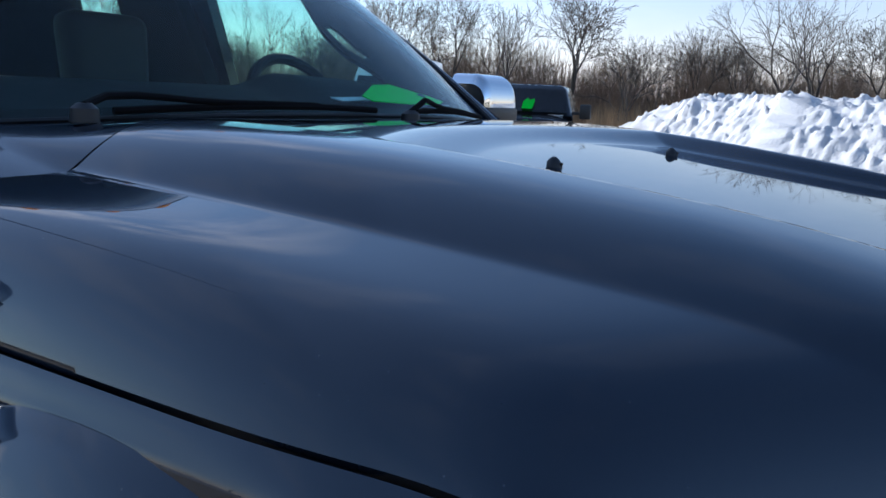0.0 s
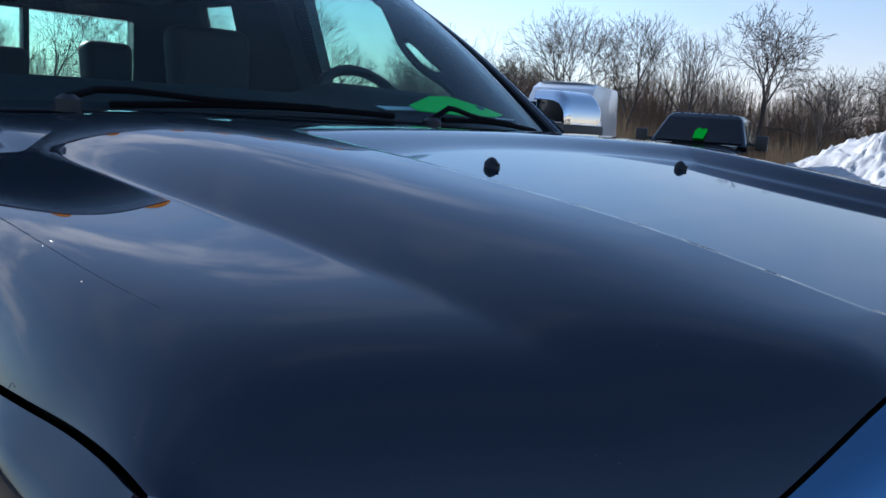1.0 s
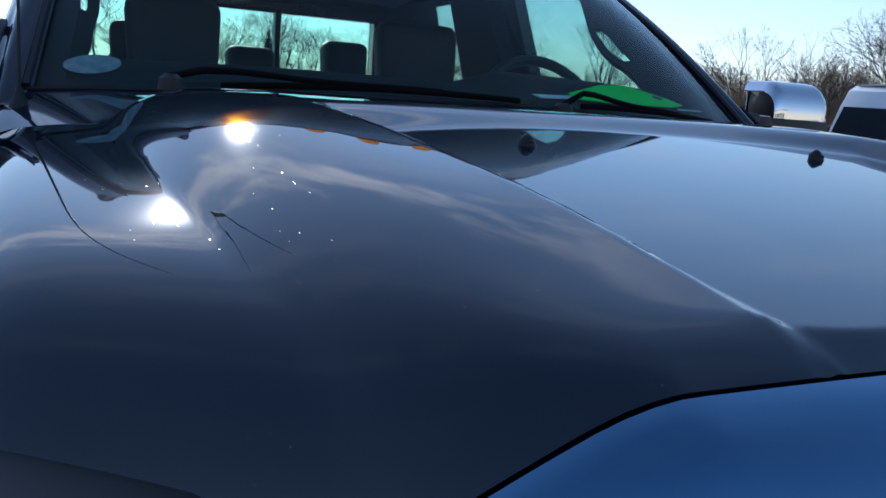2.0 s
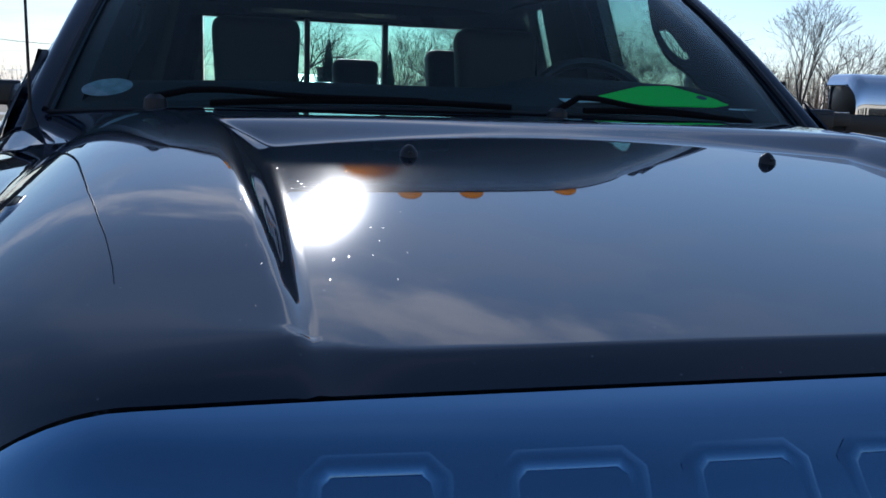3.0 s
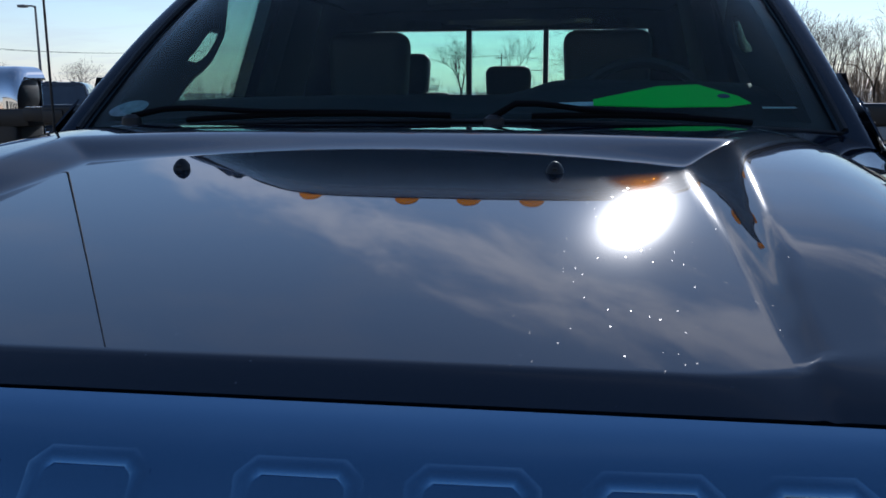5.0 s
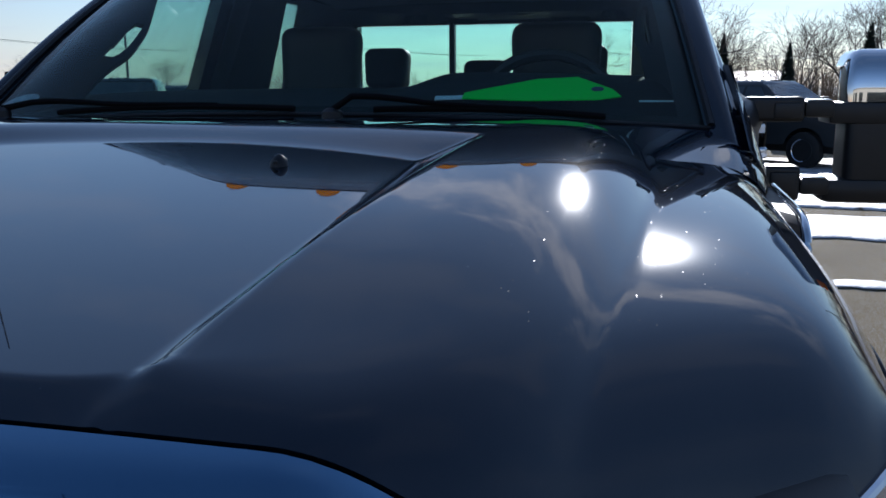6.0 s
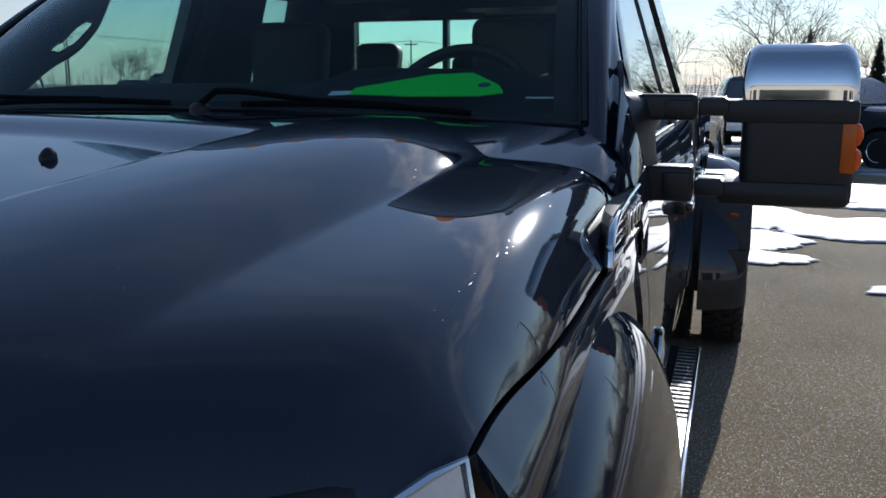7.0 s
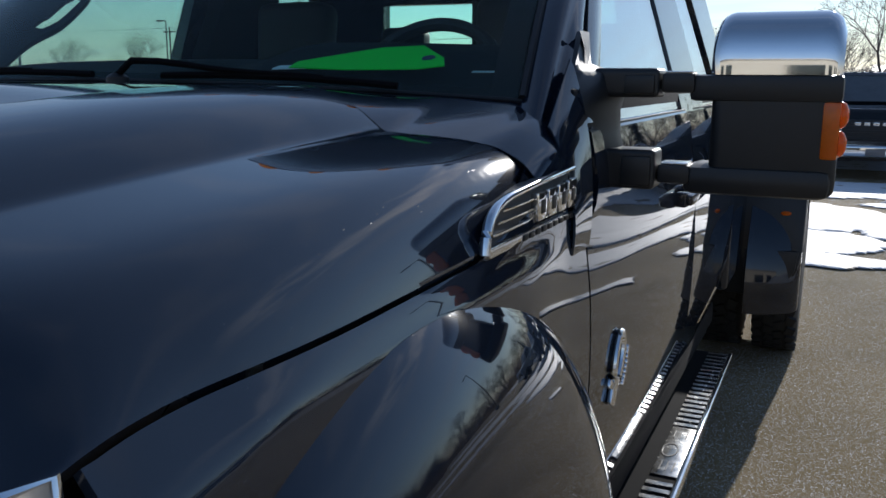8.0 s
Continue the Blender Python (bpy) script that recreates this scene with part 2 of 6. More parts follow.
    l.new(marks.outputs["Distance"], scratch.inputs["Value"])
    some = n.new("ShaderNodeSeparateColor")
    l.new(marks.outputs["Color"], some.inputs[0])
    few = n.new("ShaderNodeMath")
    few.operation = "GREATER_THAN"
    few.inputs[1].default_value = 0.55
    l.new(some.outputs[0], few.inputs[0])
    flaw = n.new("ShaderNodeMath")
    flaw.operation = "MULTIPLY"
    l.new(scratch.outputs[0], flaw.inputs[0])
    l.new(few.outputs[0], flaw.inputs[1])
    gloss = n.new("ShaderNodeMath")
    gloss.operation = "MULTIPLY_ADD"
    gloss.inputs[1].default_value = 0.20 * dirt
    l.new(flaw.outputs[0], gloss.inputs[0])
    l.new(haze.outputs[0], gloss.inputs[2])
    l.new(gloss.outputs[0], b.inputs["Coat Roughness"])
    if swirl:
        # fine polishing marks across the panel spread a little of the reflection sideways
        rubbed = n.new("ShaderNodeBsdfAnisotropic")
        rubbed.inputs["Roughness"].default_value = 0.105
        rubbed.inputs["Anisotropy"].default_value = 0.55
        way = n.new("ShaderNodeCombineXYZ")
        way.inputs["Y"].default_value = 1.0
        l.new(way.outputs[0], rubbed.inputs["Tangent"])
        blend = n.new("ShaderNodeMixShader")
        blend.inputs[0].default_value = swirl
        l.new(b.outputs[0], blend.inputs[1])
        l.new(rubbed.outputs[0], blend.inputs[2])
        l.new(blend.outputs[0], n["Material Output"].inputs["Surface"])
    return m


def glass(name, tint, gloss_rough=0.0, haze=0.0, falloff=5.0, facing=0.030):
    """Tinted pane: clear tinted see-through with a Fresnel reflection."""
    m = bpy.data.materials.new(name)
    m.use_nodes = True
    n, l = m.node_tree.nodes, m.node_tree.links
    n.remove(n["Principled BSDF"])
    clear = n.new("ShaderNodeBsdfTransparent")
    clear.inputs[0].default_value = (*tint, 1)
    shine = n.new("ShaderNodeBsdfGlossy")
    shine.inputs["Roughness"].default_value = gloss_rough
    weight = n.new("ShaderNodeLayerWeight")
    weight.inputs["Blend"].default_value = 0.5
    fifth = n.new("ShaderNodeMath")
    fifth.operation = "POWER"
    fifth.inputs[1].default_value = falloff
    l.new(weight.outputs["Facing"], fifth.inputs[0])
    fres = n.new("ShaderNodeMapRange")
    fres.inputs["To Min"].default_value = facing
    fres.inputs["To Max"].default_value = 1.0
    l.new(fifth.outputs[0], fres.inputs["Value"])
    mix = n.new("ShaderNodeMixShader")
    l.new(fres.outputs[0], mix.inputs[0])
    l.new(clear.outputs[0], mix.inputs[1])
    l.new(shine.outputs[0], mix.inputs[2])
    last = mix.outputs[0]
    if haze:
        film = n.new("ShaderNodeBsdfDiffuse")
        film.inputs[0].default_value = (0.6, 0.62, 0.65, 1)
        tc = n.new("ShaderNodeTexCoord")
        smear = n.new("ShaderNodeTexNoise")
        smear.inputs["Scale"].default_value = 2.5
        smear.inputs["Detail"].default_value = 6
        l.new(tc.outputs["Object"], smear.inputs["Vector"])
        amount = n.new("ShaderNodeMapRange")
        amount.inputs["From Min"].default_value, amount.inputs["From Max"].default_value = 0.3, 0.7
        amount.inputs["To Min"].default_value, amount.inputs["To Max"].default_value = haze * 0.5, haze * 1.5
        l.new(smear.outputs["Fac"], amount.inputs["Value"])
        mix2 = n.new("ShaderNodeMixShader")
        l.new(amount.outputs[0], mix2.inputs[0])
        l.new(last, mix2.inputs[1])
        l.new(film.outputs[0], mix2.inputs[2])
        last = mix2.outputs[0]
    l.new(last, n["Material Output"].inputs["Surface"])
    return m


def asphalt(name):
    """Worn asphalt: pale and dark stones in a dark binder, damp blotches, rough relief."""
    m = bpy.data.materials.new(name)
    m.use_nodes = True
    n, l = m.node_tree.nodes, m.node_tree.links
    b = n["Principled BSDF"]
    b.inputs["Roughness"].default_value = 0.92
    b.inputs["Specular IOR Level"].default_value = 0.06
    tc = n.new("ShaderNodeTexCoord")
    stones = n.new("ShaderNodeTexVoronoi")
    stones.inputs["Scale"].default_value = 330.0
    l.new(tc.outputs["Object"], stones.inputs["Vector"])
    pick = n.new("ShaderNodeSeparateColor")
    l.new(stones.outputs["Color"], pick.inputs[0])
    tone = n.new("ShaderNodeValToRGB")
    for pos, grey in ((0.0, 0.024), (0.45, 0.028), (0.8, 0.034), (1.0, 0.052)):
        e = tone.color_ramp.elements[0] if pos == 0 else tone.color_ramp.elements[1] if pos == 1 else tone.color_ramp.elements.new(pos)
        e.color = (grey * 5.8, grey * 4.35, grey * 2.2, 1)
    l.new(pick.outputs[0], tone.inputs[0])
    big = n.new("ShaderNodeTexNoise")
    big.inputs["Scale"].default_value = 0.45
    big.inputs["Detail"].default_value = 7
    l.new(tc.outputs["Object"], big.inputs["Vector"])
    damp = n.new("ShaderNodeMapRange")
    damp.inputs["From Min"].default_value, damp.inputs["From Max"].default_value = 0.3, 0.7
    damp.inputs["To Min"].default_value, damp.inputs["To Max"].default_value = 0.65, 1.25
    l.new(big.outputs["Fac"], damp.inputs["Value"])
    scaled = n.new("ShaderNodeVectorMath")
    scaled.operation = "SCALE"
    l.new(tone.outputs[0], scaled.inputs[0])
    l.new(damp.outputs[0], scaled.inputs["Scale"])
    l.new(scaled.outputs[0], b.inputs["Base Color"])
    fine = n.new("ShaderNodeTexNoise")
    fine.inputs["Scale"].default_value = 520.0
    l.new(tc.outputs["Object"], fine.inputs["Vector"])
    tall = n.new("ShaderNodeMath")
    tall.operation = "MULTIPLY_ADD"
    tall.inputs[1].default_value = 0.5
    l.new(fine.outputs["Fac"], tall.inputs[0])
    l.new(stones.outputs["Distance"], tall.inputs[2])
    bn = n.new("ShaderNodeBump")
    bn.inputs["Strength"].default_value = 0.35
    bn.inputs["Distance"].default_value = 0.002
    bn.invert = True
    l.new(tall.outputs[0], bn.inputs["Height"])
    l.new(bn.outputs[0], b.inputs["Normal"])
    return m


def amber(name, through_light=0.0):
    """Ribbed amber plastic that lets light through."""
    m = material(name, (1.0, 0.215, 0.008), 0.15, vary=0.12, scale=90, coat=0.6)
    n, l = m.node_tree.nodes, m.node_tree.links
    body = n["Principled BSDF"]
    lit = n.new("ShaderNodeBsdfTranslucent")
    lit.inputs[0].default_value = (1.0, 0.42, 0.02, 1) if through_light else (1.0, 0.20, 0.015, 1)
    clear = n.new("ShaderNodeBsdfTransparent")
    clear.inputs[0].default_value = (1.0, 0.60, 0.07, 1)
    within = n.new("ShaderNodeMixShader")
    within.inputs[0].default_value = through_light
    l.new(lit.outputs[0], within.inputs[1])
    l.new(clear.outputs[0], within.inputs[2])
    mix = n.new("ShaderNodeMixShader")
    mix.inputs[0].default_value = 0.45 + 0.45 * (through_light > 0)
    l.new(body.outputs[0], mix.inputs[1])
    l.new(within.outputs[0], mix.inputs[2])
    l.new(mix.outputs[0], n["Material Output"].inputs["Surface"])
    return m


M_PAINT = paint("black_blue_clearcoat", (0.009, 0.014, 0.025), swirl=0.02)
M_PAINT_DARK = paint("black_clearcoat_far", (0.006, 0.007, 0.009), 0.3)
M_PAINT_GREY = paint("grey_clearcoat_far", (0.05, 0.055, 0.06), 0.3)
M_PAINT_SILVER = paint("silver_clearcoat_far", (0.32, 0.33, 0.34), 0.2)
M_WHITE = material("white_van_paint", (0.72, 0.73, 0.74), 0.25, vary=0.05, scale=2.0, coat=0.6)
M_CHROME = material("chrome", (0.78, 0.79, 0.80), 0.04, 1.0, vary=0.03, scale=12, rough_vary=0.02)
M_SATIN = material("satin_blue_metal", (0.15, 0.27, 0.41), 0.22, 1.0, vary=0.03, scale=10, rough_vary=0.03)
M_BRUSHED = material("worn_aluminium", (0.62, 0.62, 0.61), 0.22, 1.0, vary=0.10, scale=40, rough_vary=0.08)
M_PLASTIC = material("black_textured_plastic", (0.012, 0.013, 0.015), 0.42, vary=0.15, scale=30, bump=0.05, bump_scale=400)
M_SILL = material("dull_black_sill", (0.006, 0.006, 0.007), 0.9, vary=0.2, scale=20, spec=0.12)
M_TRIM = material("black_rubber_trim", (0.006, 0.006, 0.007), 0.5, vary=0.2, scale=20)
M_TYRE = material("tyre_rubber", (0.018, 0.018, 0.018), 0.7, vary=0.25, scale=18, bump=0.2, bump_scale=80)
M_AMBER = amber("amber_lens")
M_AMBER_CLEAR = amber("amber_roof_lens", 0.75)
M_LENS = material("clear_lamp_lens", (0.55, 0.57, 0.60), 0.12, 0.6, vary=0.15, scale=30, coat=1.0)
M_LEATHER = material("dark_leather", (0.007, 0.007, 0.008), 0.6, vary=0.2, scale=15, bump=0.1, bump_scale=150)
M_DASH = material("dark_dashboard_vinyl", (0.013, 0.014, 0.016), 0.8, vary=0.15, scale=20, bump=0.08, bump_scale=250, spec=0.2)
M_GREEN = material("fluorescent_green_card", (0.02, 0.80, 0.02), 0.6, vary=0.05, scale=8)
M_PAPER = material("white_paper", (0.72, 0.75, 0.78), 0.7, vary=0.05, scale=8)
M_INK = material("dark_ink", (0.03, 0.04, 0.09), 0.6, vary=0.1)
M_WINDSHIELD = glass("windshield_glass", (0.84, 0.955, 0.935), 0.0, 0.004, falloff=8.0, facing=0.022)
M_SIDEGLASS = glass("side_glass", (0.80, 0.955, 0.92), falloff=2.0, facing=0.08)
M_REARGLASS = glass("privacy_glass", (0.76, 0.93, 0.89))
M_DARKGLASS = material("dark_window", (0.012, 0.014, 0.016), 0.03, vary=0.1, coat=0.5)
# pale blue base colour paints in the sky's reflection on distant panes
M_FARGLASS = material("window_painted_sky_sheen", (0.10, 0.125, 0.15), 0.05, vary=0.1, coat=1.0, spec=0.8)
M_ASPHALT = asphalt("worn_asphalt")
M_SNOW = material("packed_snow", (0.55, 0.545, 0.545), 0.6, vary=0.06, scale=3, bump=1.0, bump_scale=22, second=(0.66, 0.66, 0.66), second_at=(0.58, 0.75), second_scale=0.8)
M_SNOW_THIN = material("thin_trodden_snow", (0.60, 0.615, 0.645), 0.6, vary=0.08, scale=3, bump=1.0, bump_scale=30, second=(0.14, 0.112, 0.075), second_at=(0.60, 0.66), second_scale=2.2)
M_BARK = material("grey_brown_bark", (0.075, 0.063, 0.053), 0.85, vary=0.3, scale=5, random_object=0.35)
M_FINE = material("fine_twigs", (0.105, 0.085, 0.068), 0.85, vary=0.3, scale=2, random_object=0.35)
M_TWIG = material("winter_twigs", (0.25, 0.185, 0.13), 0.85, vary=0.3, scale=2, random_object=0.35)
M_BRUSH = material("dry_brush", (0.40, 0.28, 0.16), 0.85, vary=0.4, scale=0.6)
M_SPRUCE = material("spruce_needles", (0.018, 0.032, 0.02), 0.8, vary=0.4, scale=6)
M_STEEL = material("galvanised_steel", (0.18, 0.18, 0.18), 0.5, 0.7, vary=0.15, scale=10)
M_WOODPOLE = material("weathered_pole", (0.10, 0.08, 0.065), 0.85, vary=0.3, scale=4)
M_BRICK = material("dark_brick_building", (0.10, 0.06, 0.045), 0.85, vary=0.3, scale=3)
M_BEIGE = material("beige_metal_siding", (0.42, 0.38, 0.31), 0.6, vary=0.1, scale=1)


# ---------------------------------------------------------------- mesh helpers
def part(name, bm, mat, parent=None, label="", smooth=True, split=None):
    """Links a bmesh as one mesh object, under a thing or a part if one is given."""
    if bm.faces:
        bmesh.ops.recalc_face_normals(bm, faces=bm.faces[:])
    me = bpy.data.meshes.new(name)
    bm.to_mesh(me)
    bm.free()
    me.materials.append(mat)
    if smooth:
        me.shade_smooth()
        me.set_sharp_from_angle(angle=radians(split if split else 38))
    ob = new(name, me)
    if parent is not None:
        ob.parent = parent
    if label:
        ob["label"] = label
    return ob


def box(x0, x1, y0, y1, z0, z1, bevel=0.0, segments=2):
    bm = bmesh.new()
    bmesh.ops.create_cube(bm, size=1.0)
    for v in bm.verts:
        v.co = Vector(((x0 + x1) / 2 + v.co.x * abs(x1 - x0), (y0 + y1) / 2 + v.co.y * abs(y1 - y0), (z0 + z1) / 2 + v.co.z * abs(z1 - z0)))
    if bevel:
        bmesh.ops.bevel(bm, geom=bm.edges[:], offset=bevel, segments=segments, affect="EDGES", profile=0.6)
    return bm


def moved(bm, m):
    bmesh.ops.transform(bm, matrix=m, verts=bm.verts[:])
    return bm


def joined(*bms):
    out = bms[0]
    for other in bms[1:]:
        me = bpy.data.meshes.new("joining")
        other.to_mesh(me)
        other.free()
        out.from_mesh(me)
        bpy.data.meshes.remove(me)
    return out


def sheet(f, nu, nv, thick=0.0, closed_u=False):
    """A surface f(u, v), u and v from 0 to 1; thick pushes a second skin inwards."""
    bm = bmesh.new()
    rows = [[bm.verts.new(f(i / nu, j / nv)) for i in range(nu + (0 if closed_u else 1))] for j in range(nv + 1)]
    w = len(rows[0])
    for j in range(nv):
        for i in range(nu):
            bm.faces.new((rows[j][i], rows[j][(i + 1) % w], rows[j + 1][(i + 1) % w], rows[j + 1][i]))
    if thick:
        bmesh.ops.recalc_face_normals(bm, faces=bm.faces[:])
        bmesh.ops.solidify(bm, geom=bm.faces[:], thickness=thick)
    return bm


def tube(points, radius, sides=8, caps=True, taper=None):
    """A round bar along points; taper gives the radius factor at its end."""
    bm = bmesh.new()
    pts = [Vector(p) for p in points]
    rings = []
    n = len(pts)
    for k, p in enumerate(pts):
        d = (pts[min(k + 1, n - 1)] - pts[max(k - 1, 0)]).normalized()
        up = Vector((0, 0, 1)) if abs(d.z) < 0.9 else Vector((1, 0, 0))
        a = d.cross(up).normalized()
        b = a.cross(d).normalized()
        r = radius if taper is None else radius * (1 + (taper - 1) * k / max(1, n - 1))
        rings.append([bm.verts.new(p + (a * math.cos(2 * math.pi * i / sides) + b * math.sin(2 * math.pi * i / sides)) * r) for i in range(sides)])
    for k in range(n - 1):
        for i in range(sides):
            bm.faces.new((rings[k][i], rings[k][(i + 1) % sides], rings[k + 1][(i + 1) % sides], rings[k + 1][i]))
    if caps:
        bm.faces.new(rings[0][::-1])
        bm.faces.new(rings[-1])
    return bm


def prism(outline, axis, a, b, bevel=0.0):
    """An outline of 2D points pushed from a to b along an axis (0 x, 1 y, 2 z)."""
    bm = bmesh.new()
    def place(p, c):
        q = list(p)
        q.insert(axis, c)
        return q
    lo = [bm.verts.new(place(p, a)) for p in outline]
    hi = [bm.verts.new(place(p, b)) for p in outline]
    bm.faces.new(lo)
    bm.faces.new(hi[::-1])
    n = len(outline)
    for i in range(n):
        bm.faces.new((lo[i], hi[i], hi[(i + 1) % n], lo[(i + 1) % n]))
    if bevel:
        bmesh.ops.recalc_face_normals(bm, faces=bm.faces[:])
        bmesh.ops.bevel(bm, geom=bm.edges[:], offset=bevel, segments=2, affect="EDGES", profile=0.6)
    return bm


def lathe(profile, axis_point, axis=0, sides=40):
    """Turns a profile of (along, radius) round an axis (0 x, 1 y, 2 z) through a point."""
    bm = bmesh.new()
    rings = []
    for s, r in profile:
        ring = []
        for i in range(sides):
            c, d = r * math.cos(2 * math.pi * i / sides), r * math.sin(2 * math.pi * i / sides)
            v = [c, d]
            v.insert(axis, s)
            ring.append(bm.verts.new(Vector(v) + Vector(axis_point)))
        rings.append(ring)
    for k in range(len(rings) - 1):
        for i in range(sides):
            bm.faces.new((rings[k][i], rings[k][(i + 1) % sides], rings[k + 1][(i + 1) % sides], rings[k + 1][i]))
    bm.faces.new(rings[0][::-1])
    bm.faces.new(rings[-1])
    return bm


def smooth01(t):
    t = max(0.0, min(1.0, t))
    return t * t * (3 - 2 * t)


def lerp_table(table, x):
    if x <= table[0][0]:
        return table[0][1]
    for (a, fa), (b, fb) in zip(table, table[1:]):
        if x <= b:
            return fa + (fb - fa) * (x - a) / (b - a)
    return table[-1][1]


def smooth_table(table, x, w=0.05):
    """The table's broken line, with its corners rounded over a width w."""
    return sum(lerp_table(table, x + w * k / 4) for k in (-4, -3, -2, -1, 0, 1, 2, 3, 4)) / 9


# ---------------------------------------------------------------- the pickup: hood
truck = tagged(new("pickup_truck"), "black heavy-duty crew cab pickup with chrome mirror caps parked on asphalt", "pickup truck")

RIDGE = [(0.30, 1.334), (0.42, 1.3495), (0.50, 1.364), (0.60, 1.3860), (0.70, 1.4040), (0.80, 1.4175), (0.90, 1.4295), (1.00, 1.4415), (1.15, 1.4555), (1.25, 1.462), (1.34, 1.466), (1.50, 1.468), (1.70, 1.460)]
HOOD_SIDE_X = [(0.80, 0.960), (0.90, 0.972), (1.00, 0.976), (1.36, 0.975), (1.50, 0.958), (1.68, 0.915)]
SIDE_LINE = [(0.80, 0.960), (0.90, 0.972), (1.00, 0.976)]
CREASE_X = [(0.50, 0.700), (0.57, 0.712), (0.65, 0.722), (0.82, 0.734), (1.03, 0.745), (1.20, 0.752), (1.50, 0.754), (1.70, 0.750)]
FRONT_Y = [(0.0, 0.398), (0.44, 0.399), (0.576, 0.403), (0.66, 0.428), (0.72, 0.462), (0.80, 0.535), (0.90, 0.632), (0.942, 0.690), (0.962, 0.722)]
FRONT_Z = [(0.0, 1.3315), (0.44, 1.331), (0.576, 1.328), (0.66, 1.272), (0.72, 1.213), (0.80, 1.190), (0.90, 1.211), (0.942, 1.238), (0.962, 1.246)]
FRONT_ROLL = [(0.0, 0.027), (0.40, 0.030), (0.50, 0.07), (0.576, 0.16), (0.66, 0.30), (0.72, 0.40), (0.85, 0.40), (0.975, 0.30)]


def hood_surface(ax, y):
    """Height of the hood skin at a distance ax from the middle, before the front edge rolls down."""
    ridge = smooth_table(RIDGE, y, 0.06)
    floor_z = min(1.3011 - 0.015 * min(ax, 0.5) ** 2 + 0.114 * y, ridge)
    x_ridge = 0.447 + 0.11 * max(-0.1, y - 0.46)
    q = y - 1.0
    x_valley = smooth_table(CREASE_X, y, 0.08)
    x_side = smooth_table(HOOD_SIDE_X, y, 0.05)
    if ax <= x_ridge:
        climb = (ax - 0.444) / max(0.008, x_ridge - 0.444)
        wall = sum(max(0.0, min(1.0, climb * 1.16 - 0.08 + 0.05 * k)) for k in (-2, -1, 0, 1, 2)) / 5
        ramp = smooth01((y - (1.205 - 0.11 * (ax / 0.46) ** 2)) / 0.14)
        return floor_z + (ridge - floor_z) * max(wall, ramp)
    z_valley = min(1.3784 + 0.0749 * q - 0.0571 * q * q, ridge - 0.018)
    if ax <= x_valley:
        # falls away from the ridge gently at first, then ever more steeply down to the crease
        u = (ax - x_ridge) / (x_valley - x_ridge)
        return ridge - (ridge - z_valley) * u * (0.150 - 0.250 * u + 1.100 * u * u)
    # almost flat outer panel that rolls over towards the fender
    wide = smooth_table(SIDE_LINE, y, 0.05) - x_valley
    d = min(wide, ax - x_valley)
    return z_valley - 0.152 * d - (z_valley - 1.256 - 0.152 * wide) * (d / wide) ** 6


def hood_height(ax, y):
    y_front = smooth_table(FRONT_Y, ax, 0.03)
    roll = smooth_table(FRONT_ROLL, ax, 0.03)
    z = (hood_surface(max(0.0, ax - 0.006), y) + 2 * hood_surface(ax, y) + hood_surface(ax + 0.006, y)) / 4 if ax < 0.93 else hood_surface(ax, y)
    if y < y_front + roll:
        t = (y_front + roll - y) / roll
        power = 1.2 + 4.6 * smooth01((ax - 0.42) / 0.2)
        z -= (hood_surface(ax, y_front) - smooth_table(FRONT_Z, ax, 0.03)) * t ** power
    return z


HOOD_BACK = [(0.0, 1.600), (0.45, 1.602), (0.55, 1.575), (0.63, 1.515), (0.70, 1.490), (0.77, 1.495), (0.84, 1.555), (0.90, 1.592), (0.98, 1.620)]


def hood_back(ax):
    """Where the hood's rear edge lies: straight in the middle, swept forwards at its corners."""
    return smooth_table(HOOD_BACK, ax, 0.03)


def hood_point(c, j):
    ac = abs(c)
    y_front = smooth_table(FRONT_Y, ac * 0.960, 0.03)
    y_back = hood_back(ac * 0.955)
    y = y_front + (y_back - y_front) * j
    x = c * smooth_table(HOOD_SIDE_X, y, 0.05)
    return Vector((x, y, hood_height(abs(x), max(y, smooth_table(FRONT_Y, abs(x), 0.03)))))


def spaced(k, n, power):
    """Even steps from -1 to 1, drawn closer together towards both ends."""
    c = 2 * k / n - 1
    return math.copysign(1 - (1 - abs(c)) ** power, c)


def build_hood():
    nu, nv = 300, 190
    bm = sheet(lambda u, v: hood_point(spaced(round(u * nu), nu, 1.25), v ** 1.35), nu, nv)
    bmesh.ops.recalc_face_normals(bm, faces=bm.faces[:])
    if sum(f.normal.z for f in bm.faces) < 0:
        bmesh.ops.reverse_faces(bm, faces=bm.faces[:])
    rim = [e for e in bm.edges if e.is_boundary]
    lip = bmesh.ops.extrude_edge_only(bm, edges=rim)
    for v in lip["geom"]:
        if isinstance(v, bmesh.types.BMVert):
            v.co += Vector((-0.010 * (1 if v.co.x > 0.6 else -1 if v.co.x < -0.6 else 0), 0.012 if v.co.y < 0.8 else 0.0, -0.012))
    return bm


hood = part("hood", build_hood(), M_PAINT, truck, "glossy black hood with a dished middle", split=60)

